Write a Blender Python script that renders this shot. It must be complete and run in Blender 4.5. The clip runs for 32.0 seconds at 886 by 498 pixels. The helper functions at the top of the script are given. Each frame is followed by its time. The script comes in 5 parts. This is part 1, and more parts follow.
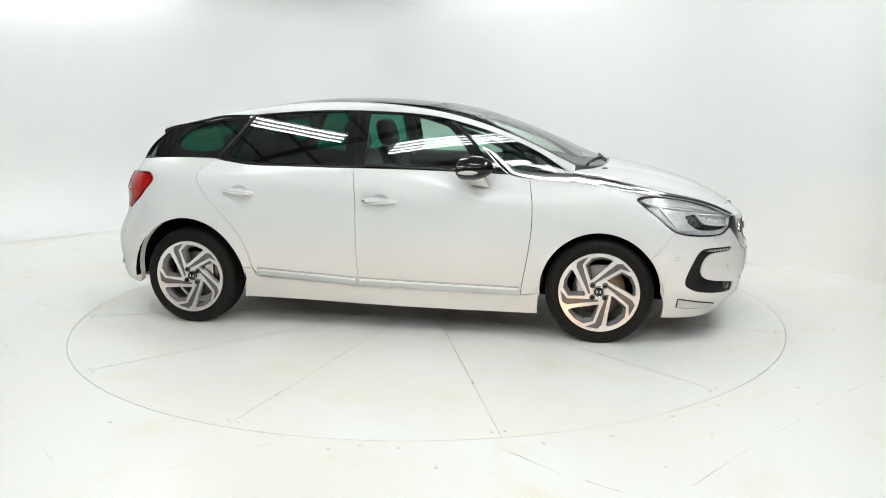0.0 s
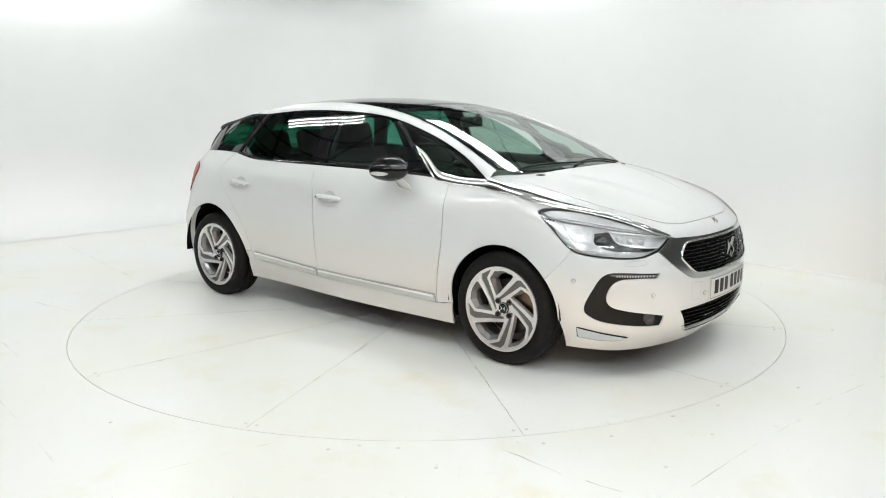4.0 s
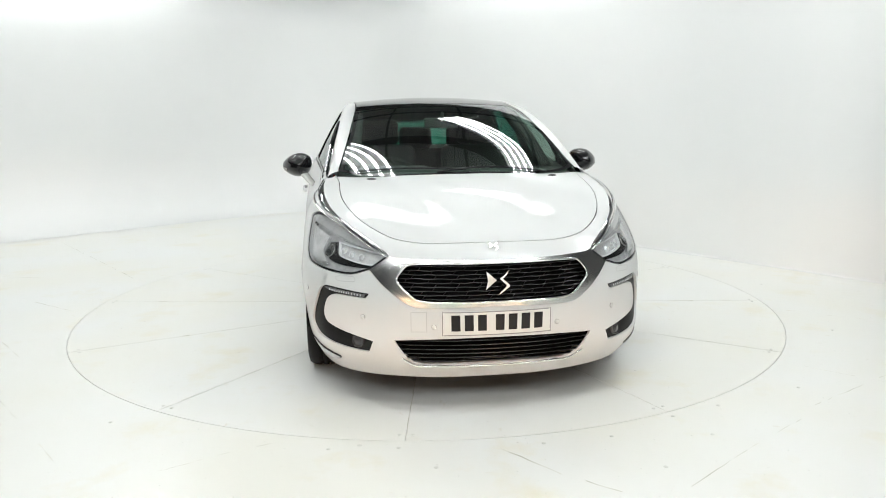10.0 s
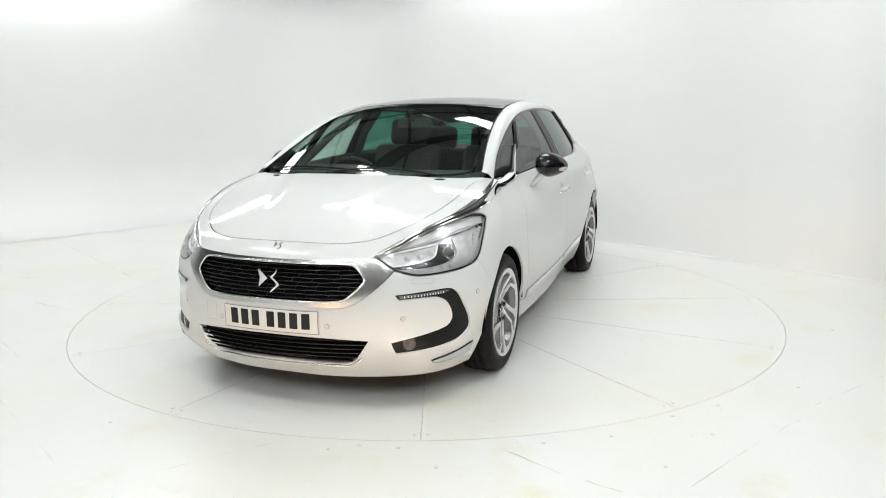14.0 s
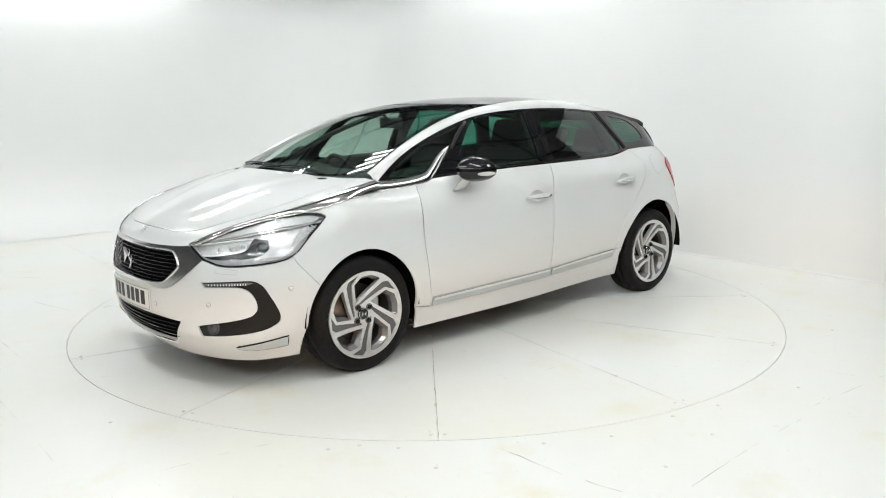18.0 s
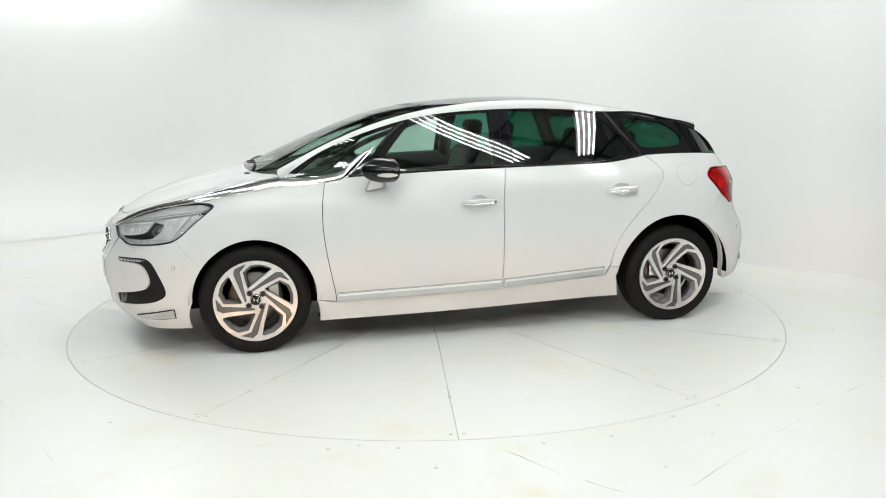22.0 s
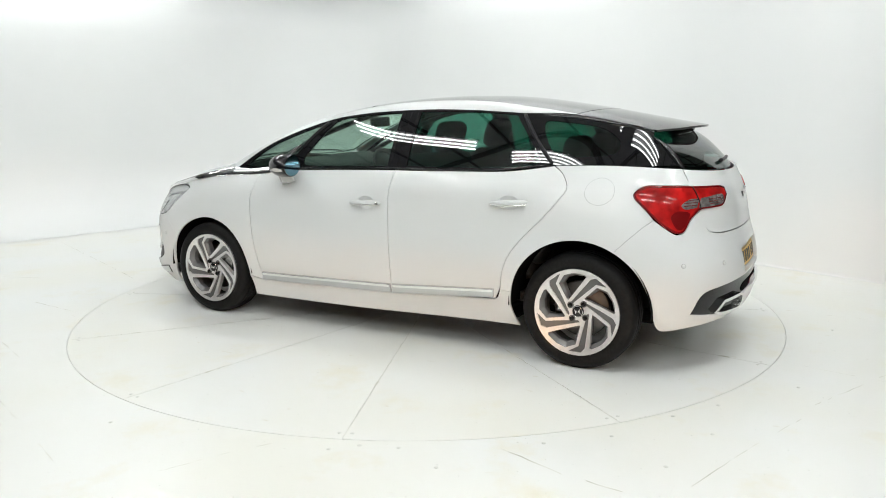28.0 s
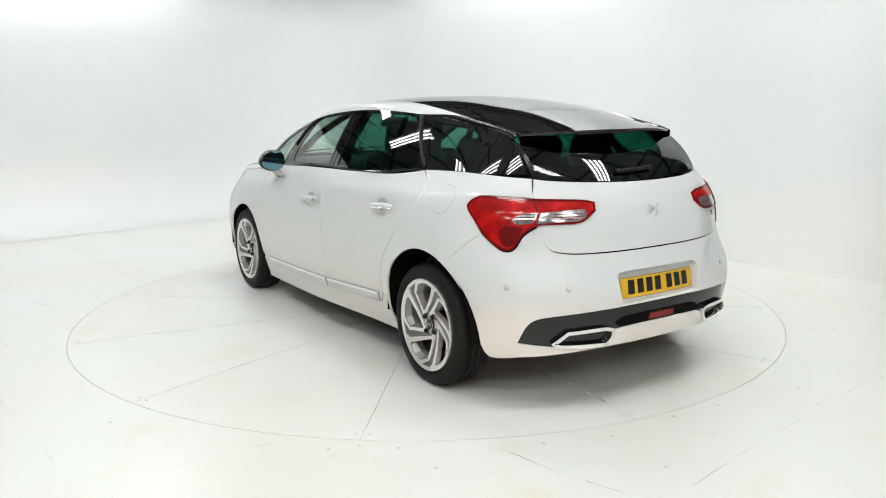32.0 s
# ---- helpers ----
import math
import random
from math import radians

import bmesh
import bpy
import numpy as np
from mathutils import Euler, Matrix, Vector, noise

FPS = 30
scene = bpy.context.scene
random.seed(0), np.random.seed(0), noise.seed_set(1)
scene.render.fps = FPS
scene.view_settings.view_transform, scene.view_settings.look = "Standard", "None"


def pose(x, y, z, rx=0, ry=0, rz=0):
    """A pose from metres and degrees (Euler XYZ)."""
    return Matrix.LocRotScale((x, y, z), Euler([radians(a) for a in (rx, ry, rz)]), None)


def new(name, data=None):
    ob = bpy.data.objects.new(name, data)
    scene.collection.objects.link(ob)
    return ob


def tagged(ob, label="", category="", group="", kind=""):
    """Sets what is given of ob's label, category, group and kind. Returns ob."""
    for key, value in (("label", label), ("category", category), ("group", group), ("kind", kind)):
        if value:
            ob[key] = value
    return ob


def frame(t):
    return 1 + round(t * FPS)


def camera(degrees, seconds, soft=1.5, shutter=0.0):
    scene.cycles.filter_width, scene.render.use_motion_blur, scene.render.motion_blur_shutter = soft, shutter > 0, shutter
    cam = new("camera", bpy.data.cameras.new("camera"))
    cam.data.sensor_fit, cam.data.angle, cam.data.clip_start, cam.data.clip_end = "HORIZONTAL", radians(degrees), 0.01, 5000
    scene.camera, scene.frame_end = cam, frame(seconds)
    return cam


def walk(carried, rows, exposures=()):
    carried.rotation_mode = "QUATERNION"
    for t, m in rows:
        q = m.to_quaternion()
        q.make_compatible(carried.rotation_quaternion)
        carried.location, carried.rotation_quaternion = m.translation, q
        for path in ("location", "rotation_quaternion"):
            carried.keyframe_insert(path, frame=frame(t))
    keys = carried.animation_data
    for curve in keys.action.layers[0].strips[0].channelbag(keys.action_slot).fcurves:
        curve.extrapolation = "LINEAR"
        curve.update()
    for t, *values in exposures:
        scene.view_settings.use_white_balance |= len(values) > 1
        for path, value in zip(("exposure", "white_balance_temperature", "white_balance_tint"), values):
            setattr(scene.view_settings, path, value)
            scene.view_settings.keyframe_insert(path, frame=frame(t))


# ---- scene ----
from mathutils.geometry import delaunay_2d_cdt

# ---- camera: still, on a stand before the turntable ----
EYE = (0.0, -5.628, 1.442)
STAND = Matrix.Translation(EYE) @ pose(0, 0, 0, 0, 0, -1.1044) @ pose(0, 0, 0, 90 - 10.5025, 0, 0) @ pose(0, 0, 0, 0, 0, -0.5289)
cam = camera(59.946, 32.0, soft=1.0)
walk(cam, [(0, STAND), (32, STAND)])

# ---- light: banks of fluorescent tubes under the roof, some added as fill, bounced by the white cove ----
world = bpy.data.worlds.new("world")
scene.world = world
world.use_nodes = True
world.node_tree.nodes["Background"].inputs[0].default_value = (0.9, 0.95, 1.0, 1)
world.node_tree.nodes["Background"].inputs[1].default_value = 0.12
scene.view_settings.exposure = -0.04
TUBE, FILL_TUBE = 33.0, 42.0


# ---- materials ----
def material(name, color, rough=0.5, metal=0.0, coat=0.0, spec=0.5, emit=0.0, emit_color=None):
    m = bpy.data.materials.new(name)
    m.use_nodes = True
    b = m.node_tree.nodes["Principled BSDF"]
    b.inputs["Base Color"].default_value = (*color, 1)
    b.inputs["Roughness"].default_value = rough
    b.inputs["Metallic"].default_value = metal
    b.inputs["Coat Weight"].default_value = coat
    b.inputs["Coat Roughness"].default_value = 0.02
    b.inputs["Specular IOR Level"].default_value = spec
    if emit:
        b.inputs["Emission Color"].default_value = (*(emit_color or color), 1)
        b.inputs["Emission Strength"].default_value = emit
    return m


def mottle(m, scale, low, high, detail=6.0, rough=None, bump=0.0, bump_scale=None):
    """Two-colour noise on the base colour, with optional roughness and bump."""
    t = m.node_tree
    b = t.nodes["Principled BSDF"]
    co = t.nodes.new("ShaderNodeTexCoord")
    n = t.nodes.new("ShaderNodeTexNoise")
    n.inputs["Scale"].default_value = scale
    n.inputs["Detail"].default_value = detail
    r = t.nodes.new("ShaderNodeValToRGB")
    r.color_ramp.elements[0].position, r.color_ramp.elements[1].position = 0.35, 0.65
    r.color_ramp.elements[0].color, r.color_ramp.elements[1].color = (*low, 1), (*high, 1)
    t.links.new(co.outputs["Object"], n.inputs["Vector"])
    t.links.new(n.outputs["Fac"], r.inputs["Fac"])
    t.links.new(r.outputs["Color"], b.inputs["Base Color"])
    if rough:
        mr = t.nodes.new("ShaderNodeMapRange")
        mr.inputs["To Min"].default_value, mr.inputs["To Max"].default_value = rough
        t.links.new(n.outputs["Fac"], mr.inputs["Value"])
        t.links.new(mr.outputs["Result"], b.inputs["Roughness"])
    if bump:
        n2 = t.nodes.new("ShaderNodeTexNoise")
        n2.inputs["Scale"].default_value = bump_scale or scale * 8
        bp = t.nodes.new("ShaderNodeBump")
        bp.inputs["Strength"].default_value = bump
        bp.inputs["Distance"].default_value = 0.002
        t.links.new(co.outputs["Object"], n2.inputs["Vector"])
        t.links.new(n2.outputs["Fac"], bp.inputs["Height"])
        t.links.new(bp.outputs["Normal"], b.inputs["Normal"])
    return m


def glass(name, tint, base=0.09):
    """A thin tinted sheet: clear through, glossier the flatter it is seen; both of its faces mirror."""
    m = bpy.data.materials.new(name)
    m.use_nodes = True
    t = m.node_tree
    t.nodes.clear()
    out = t.nodes.new("ShaderNodeOutputMaterial")
    mix = t.nodes.new("ShaderNodeMixShader")
    lw = t.nodes.new("ShaderNodeLayerWeight")
    lw.inputs["Blend"].default_value = 0.5
    pw = t.nodes.new("ShaderNodeMath")
    pw.operation = "POWER"
    pw.inputs[1].default_value = 5.0
    fr = t.nodes.new("ShaderNodeMath")
    fr.operation = "MULTIPLY_ADD"
    fr.inputs[1].default_value, fr.inputs[2].default_value = 1 - base, base
    t.links.new(lw.outputs["Facing"], pw.inputs[0])
    t.links.new(pw.outputs[0], fr.inputs[0])
    tr = t.nodes.new("ShaderNodeBsdfTransparent")
    tr.inputs["Color"].default_value = (*tint, 1)
    gl = t.nodes.new("ShaderNodeBsdfGlossy")
    gl.inputs["Roughness"].default_value = 0.0
    t.links.new(fr.outputs[0], mix.inputs[0])
    t.links.new(tr.outputs[0], mix.inputs[1])
    t.links.new(gl.outputs[0], mix.inputs[2])
    t.links.new(mix.outputs[0], out.inputs[0])
    return m


PAINT = mottle(material("pearl_white_paint", (0.8, 0.8, 0.8), 0.5, 0, 0.55, 0.05), 900, (0.66, 0.668, 0.662), (0.695, 0.702, 0.697), 2)
PAINT.node_tree.nodes["Principled BSDF"].inputs["Coat Roughness"].default_value = 0.05
BLACK = material("gloss_black", (0.006, 0.006, 0.007), 0.3, 0, 1.0, 0.0)
TRIM = material("dark_trim", (0.016, 0.016, 0.017), 0.4, spec=0.25)
GAP = material("shut_line_dark", (0.008, 0.008, 0.008), 0.9)
CHROME = material("chrome", (0.86, 0.86, 0.85), 0.05, 1.0)
SATIN = material("satin_chrome", (0.50, 0.50, 0.49), 0.25, 1.0)
GLASS = glass("clear_green_glass", (0.62, 0.80, 0.72))
PRIVACY = glass("privacy_glass", (0.07, 0.28, 0.21))
SCREEN = glass("windscreen_glass", (0.62, 0.74, 0.68))
LENS = glass("headlight_lens", (0.97, 0.98, 0.98), 0.05)
RUBBER = mottle(material("tyre_rubber", (0.02, 0.02, 0.02), 0.7, spec=0.15), 60, (0.006, 0.006, 0.006), (0.011, 0.0107, 0.0105), 4, (0.45, 0.7))
CABIN = mottle(material("black_leather", (0.02, 0.02, 0.02), 0.55, spec=0.3), 120, (0.022, 0.022, 0.022), (0.036, 0.035, 0.033), 3)
LINER = material("arch_liner", (0.005, 0.005, 0.005), 0.9, spec=0.05)


# ---- mesh helpers ----
def outline(pts, step=0.03):
    """A closed path: (u, v) knots are rounded by a spline, (u, v, 1) are sharp corners."""
    n = len(pts)
    out = []
    for i in range(n):
        p0, p1, p2, p3 = (pts[(i + k) % n] for k in (-1, 0, 1, 2))
        a, b = np.array(p1[:2], float), np.array(p2[:2], float)
        ta = (b - a) if len(p1) > 2 else (b - np.array(p0[:2])) / 2
        tb = (b - a) if len(p2) > 2 else (np.array(p3[:2]) - a) / 2
        d = np.linalg.norm(b - a)
        for v, w in ((ta, p1), (tb, p2)):
            q = np.linalg.norm(v)
            if q > d:
                v *= d / q
        if len(p1) > 2 and len(p2) > 2:
            ta = tb = b - a
        k = max(1, int(math.ceil(d / step)))
        for j in range(k):
            t = j / k
            h = ((2 * t**3 - 3 * t**2 + 1) * a + (t**3 - 2 * t**2 + t) * ta + (-2 * t**3 + 3 * t**2) * b + (t**3 - t**2) * tb)
            out.append((float(h[0]), float(h[1])))
    return out


def area2(p):
    return sum(p[i - 1][0] * p[i][1] - p[i][0] * p[i - 1][1] for i in range(len(p)))


def inset(p, d):
    """The path moved inwards by d."""
    p = p if area2(p) > 0 else p[::-1]
    a = np.array(p)
    t = np.roll(a, -1, 0) - np.roll(a, 1, 0)
    t /= np.maximum(np.linalg.norm(t, axis=1), 1e-9)[:, None]
    return [tuple(q) for q in a + d * np.stack([-t[:, 1], t[:, 0]], 1)]


def inside(p, q):
    """Which of the points q lie in the polygon p."""
    a = np.array(p)
    b = np.roll(a, -1, 0)
    x, y = q[:, 0][:, None], q[:, 1][:, None]
    cond = (a[:, 1] > y) != (b[:, 1] > y)
    dy = np.where(b[:, 1] == a[:, 1], 1e-12, b[:, 1] - a[:, 1])
    xs = (b[:, 0] - a[:, 0]) * (y - a[:, 1]) / dy + a[:, 0]
    return (np.sum(cond & (x < xs), 1) % 2) == 1


def sheet(surf, path, holes=(), step=0.035, lift=0.0, depth=0.012, sides=(1,)):
    """A panel cut out of a surface: surf maps (u, v) arrays to points. Returns verts, faces, normals; its rim is turned in by depth."""
    loops = [path] + list(holes)
    pts, edges = [], []
    for lp in loops:
        o = len(pts)
        pts += [Vector(q) for q in lp]
        edges += [(o + i, o + (i + 1) % len(lp)) for i in range(len(lp))]
    a = np.array(path)
    lo, hi = a.min(0), a.max(0)
    gu, gv = np.meshgrid(np.arange(lo[0] + step / 2, hi[0], step), np.arange(lo[1] + step / 2, hi[1], step))
    g = np.stack([gu.ravel(), gv.ravel()], 1)
    if len(g):
        keep = inside(inset(path, step * 0.3), g)
        for h in holes:
            keep &= ~inside(inset(h, -step * 0.3), g)
        pts += [Vector(q) for q in g[keep]]
    vs, _, fs, *_ = delaunay_2d_cdt(pts, edges, [], 0, 1e-5)
    uv = np.array([tuple(v) for v in vs])
    mid = np.array([uv[list(f)].mean(0) for f in fs])
    ok = inside(path, mid)
    for h in holes:
        ok &= ~inside(h, mid)
    fs = [list(f) for f, k in zip(fs, ok) if k]
    e = 2e-3
    P = surf(uv[:, 0], uv[:, 1])
    du = surf(uv[:, 0] + e, uv[:, 1]) - surf(uv[:, 0] - e, uv[:, 1])
    dv = surf(uv[:, 0], uv[:, 1] + e) - surf(uv[:, 0], uv[:, 1] - e)
    N = np.cross(du, dv)
    N /= np.maximum(np.linalg.norm(N, axis=1), 1e-12)[:, None]
    if np.mean(np.sum(N * (P - np.array([0.1, 0.0, 0.55])), 1)) < 0:
        N = -N
    P = P + N * lift
    verts, norms, faces = [], [], []
    cnt = {}
    for f in fs:
        for i in range(len(f)):
            k = (f[i], f[(i + 1) % len(f)])
            cnt[tuple(sorted(k))] = cnt.get(tuple(sorted(k)), 0) + 1
    for sd in sides:
        o = len(verts)
        fl = np.array([1, sd, 1])
        Q, M = P * fl, N * fl
        verts += [tuple(v) for v in Q]
        norms += [tuple(v) for v in M]
        for f in fs:
            p0, p1, p2 = Q[f[0]], Q[f[1]], Q[f[2]]
            flip = np.dot(np.cross(p1 - p0, p2 - p0), M[f[0]]) < 0
            faces.append([o + i for i in (f[::-1] if flip else f)])
        if depth:
            rim = []
            for f in fs:
                for i in range(len(f)):
                    k = (f[i], f[(i + 1) % len(f)])
                    if cnt[tuple(sorted(k))] == 1:
                        p0, p1, p2 = Q[f[0]], Q[f[1]], Q[f[2]]
                        flip = np.dot(np.cross(p1 - p0, p2 - p0), M[f[0]]) < 0
                        rim.append(k[::-1] if flip else k)
            for a_, b_ in rim:
                b0 = len(verts)
                ta, tb = Q[a_], Q[b_]
                la, lb = ta - M[a_] * depth, tb - M[b_] * depth
                nn = np.cross(tb - ta, M[a_])
                nn /= max(np.linalg.norm(nn), 1e-12)
                verts += [tuple(ta), tuple(tb), tuple(lb), tuple(la)]
                norms += [tuple(nn)] * 4
                faces.append([b0 + 1, b0, b0 + 3, b0 + 2])
    return verts, faces, norms


def mesh_of(name, verts, faces, mat, norms=None, smooth=True):
    me = bpy.data.meshes.new(name)
    me.from_pydata([tuple(map(float, v)) for v in verts], [], faces)
    me.update()
    me.materials.append(mat)
    me.polygons.foreach_set("use_smooth", [smooth] * len(me.polygons))
    if norms is not None:
        me.normals_split_custom_set_from_vertices([tuple(map(float, n)) for n in norms])
    return me


def put(name, mesh, parent=None, label="", at=None):
    ob = new(name, mesh)
    if parent is not None:
        ob.parent = parent
    if at is not None:
        ob.matrix_basis = at
    if label:
        ob["label"] = label
    return ob


def part(name, bm, mat, parent, label="", at=None, smooth=False):
    """A bmesh as one mesh object under a thing or a part."""
    me = bpy.data.meshes.new(name)
    bm.normal_update()
    bm.to_mesh(me)
    bm.free()
    me.materials.append(mat)
    me.polygons.foreach_set("use_smooth", [smooth] * len(me.polygons))
    return put(name, me, parent, label, at)


def box(bm, lo, hi, bevel=0.0, seg=2):
    """A bevelled block between two corners."""
    m = Matrix.Translation((Vector(lo) + Vector(hi)) / 2) @ Matrix.Diagonal((*(Vector(hi) - Vector(lo)), 1))
    r = bmesh.ops.create_cube(bm, size=1, matrix=m)
    if bevel:
        es = list({e for v in r["verts"] for e in v.link_edges})
        bmesh.ops.bevel(bm, geom=es, offset=bevel, segments=seg, affect="EDGES", profile=0.5)
    return bm


def loft(rows, close_u=False, close_v=False, caps=False):
    """Verts and faces of a grid of points, row by row."""
    n, k = len(rows), len(rows[0])
    verts = [tuple(p) for r in rows for p in r]
    faces = []
    for i in range(n if close_u else n - 1):
        for j in range(k if close_v else k - 1):
            a, b = i * k + j, i * k + (j + 1) % k
            c, d = ((i + 1) % n) * k + (j + 1) % k, ((i + 1) % n) * k + j
            faces.append([a, b, c, d])
    if caps:
        faces += [list(range(k))[::-1], [(n - 1) * k + j for j in range(k)]]
    return verts, faces


def lathe(profile, n=48, axis="y"):
    """A turned form: profile of (radius, along) round the y axis."""
    rows = []
    for i in range(n):
        a = 2 * math.pi * i / n
        rows.append([(r * math.cos(a), h, r * math.sin(a)) for r, h in profile])
    return loft(rows, close_u=True)


def tube(path, r, n=8, flat=1.0):
    """A round bar along a path of points."""
    p = np.array(path, float)
    t = np.gradient(p, axis=0)
    t /= np.linalg.norm(t, axis=1)[:, None]
    rows = []
    up = np.array([0, 0, 1.0])
    for q, d in zip(p, t):
        s = np.cross(d, up)
        s = s / np.linalg.norm(s) if np.linalg.norm(s) > 1e-6 else np.array([1.0, 0, 0])
        u = np.cross(s, d)
        rows.append([q + r * (math.cos(2 * math.pi * i / n) * s + flat * math.sin(2 * math.pi * i / n) * u) for i in range(n)])
    return loft(rows, close_v=True, caps=True)


# ---- the forms of the car: x forwards, y to its left, z up, in metres ----
class Spline:
    """Natural cubic through (t, values)."""

    def __init__(self, t, y):
        self.t, self.y = np.array(t, float), np.array(y, float)
        n = len(self.t)
        h = np.diff(self.t)
        A, r = np.eye(n), np.zeros_like(self.y)
        for i in range(1, n - 1):
            A[i, i - 1:i + 2] = h[i - 1], 2 * (h[i - 1] + h[i]), h[i]
            r[i] = 6 * ((self.y[i + 1] - self.y[i]) / h[i] - (self.y[i] - self.y[i - 1]) / h[i - 1])
        self.m = np.linalg.solve(A, r)

    def __call__(self, x):
        x = np.asarray(x, float)
        i = np.clip(np.searchsorted(self.t, x) - 1, 0, len(self.t) - 2)
        h = self.t[i + 1] - self.t[i]
        xc = np.clip(x, self.t[0], self.t[-1])
        a, b = (self.t[i + 1] - xc) / h, (xc - self.t[i]) / h
        if self.y.ndim > 1:
            a, b, h = a[..., None], b[..., None], h[..., None]
        v = a * self.y[i] + b * self.y[i + 1] + ((a**3 - a) * self.m[i] + (b**3 - b) * self.m[i + 1]) * h * h / 6
        end = x - xc
        if np.any(end):
            lo, hi = (self.y[1] - self.y[0]) / (self.t[1] - self.t[0]), (self.y[-1] - self.y[-2]) / (self.t[-1] - self.t[-2])
            s = np.where(end[..., None] < 0 if self.y.ndim > 1 else end < 0, lo, hi)
            v = v + s * (end[..., None] if self.y.ndim > 1 else end)
        return v


# waterlines of the lower body: from the middle of the nose round the side to the middle of the tail
LEVELS = {}
LEVELS[0.15] = [(2.17, 0), (2.155, .26), (2.10, .47), (2.05, .58), (1.94, .715), (1.75, .80), (1.363, .84), (.95, .845), (0, .85), (-.95, .80), (-1.363, .83), (-1.70, .80), (-1.86, .70), (-1.98, .45), (-2.02, 0)]
LEVELS[0.28] = [(2.29, 0), (2.27, .26), (2.22, .47), (2.165, .595), (2.03, .765), (1.83, .852), (1.363, .88), (.9, .878), (0, .885), (-.9, .865), (-1.363, .885), (-1.70, .85), (-1.93, .74), (-2.09, .45), (-2.13, 0)]
LEVELS[0.42] = [(2.315, 0), (2.295, .26), (2.23, .47), (2.15, .605), (2.00, .775), (1.83, .872), (1.363, .905), (.9, .908), (0, .912), (-.9, .900), (-1.363, .915), (-1.70, .875), (-1.945, .76), (-2.11, .45), (-2.16, 0)]
LEVELS[0.58] = [(2.31, 0), (2.29, .26), (2.225, .46), (2.14, .615), (1.99, .78), (1.80, .885), (1.363, .915), (.9, .918), (0, .925), (-.9, .925), (-1.363, .935), (-1.70, .885), (-1.945, .765), (-2.105, .45), (-2.152, 0)]
LEVELS[0.74] = [(2.265, 0), (2.245, .26), (2.185, .46), (2.095, .61), (1.93, .775), (1.75, .872), (1.363, .902), (.9, .912), (0, .925), (-.9, .925), (-1.363, .925), (-1.70, .87), (-1.905, .725), (-2.06, .42), (-2.108, 0)]
LEVELS[0.90] = [(2.19, 0), (2.17, .26), (2.10, .45), (1.995, .58), (1.83, .715), (1.59, .830), (1.30, .872), (.9, .884), (0, .912), (-.9, .912), (-1.363, .895), (-1.66, .835), (-1.88, .71), (-2.03, .42), (-2.075, 0)]
LEVELS[1.02] = [(2.10, 0), (2.08, .25), (2.00, .43), (1.90, .56), (1.74, .69), (1.50, .765), (1.25, .782), (.9, .795), (0, .875), (-.9, .870), (-1.363, .835), (-1.62, .80), (-1.82, .69), (-1.98, .41), (-2.035, 0)]
LEVELS[1.13] = [(2.00, 0), (1.98, .24), (1.90, .40), (1.80, .50), (1.64, .60), (1.40, .65), (1.20, .67), (.9, .715), (0, .800), (-.9, .790), (-1.363, .735), (-1.60, .70), (-1.76, .61), (-1.93, .38), (-1.97, 0)]
ZL = sorted(LEVELS)
MID = np.array(LEVELS[0.58])
GIRTH = np.concatenate([[0], np.cumsum(np.hypot(*np.diff(MID, axis=0).T))])
END = float(GIRTH[-1])


def waterline(pts):
    p = np.array(pts, float)
    # mirrored beyond both ends, so that the nose and the tail are round
    s = np.concatenate([-GIRTH[6:0:-1], GIRTH, 2 * END - GIRTH[-2:-8:-1]])
    q = np.concatenate([p[6:0:-1] * [1, -1], p, p[-2:-8:-1] * [1, -1]])
    return Spline(s, q)


LINES = [waterline(LEVELS[z]) for z in ZL]


def hull(s, z):
    """Lower body: s metres round the girth, z the height."""
    s, z = np.broadcast_arrays(np.asarray(s, float), np.asarray(z, float))
    q = np.stack([ln(s) for ln in LINES])
    up = Spline(ZL, q.reshape(len(ZL), -1))
    out = np.empty(s.shape + (3,))
    n = s.size
    zz = z.ravel()
    idx = np.arange(n)
    i = np.clip(np.searchsorted(up.t, zz) - 1, 0, len(ZL) - 2)
    h = up.t[i + 1] - up.t[i]
    a, b = (up.t[i + 1] - zz) / h, (zz - up.t[i]) / h
    for c in range(2):
        col = idx * 2 + c
        y0, y1, m0, m1 = up.y[i, col], up.y[i + 1, col], up.m[i, col], up.m[i + 1, col]
        out.reshape(-1, 3)[:, c] = a * y0 + b * y1 + ((a**3 - a) * m0 + (b**3 - b) * m1) * h * h / 6
    out.reshape(-1, 3)[:, 2] = zz
    # shoulder crease along the rear door
    xx = out[..., 0]
    zc = .945 - .0514 * (xx + .18)
    w = np.clip((.10 - xx) / .5, 0, 1) * np.clip((xx + 1.50) / .3, 0, 1)
    d = out[..., 2] - zc
    out[..., 1] *= 1 + .013 * w * np.where(d > 0, np.exp(-(d / .045) ** 2), np.exp(-(d / .10) ** 2))
    return out


_SG = np.linspace(0.0, END, 420)
_CUTS = {}


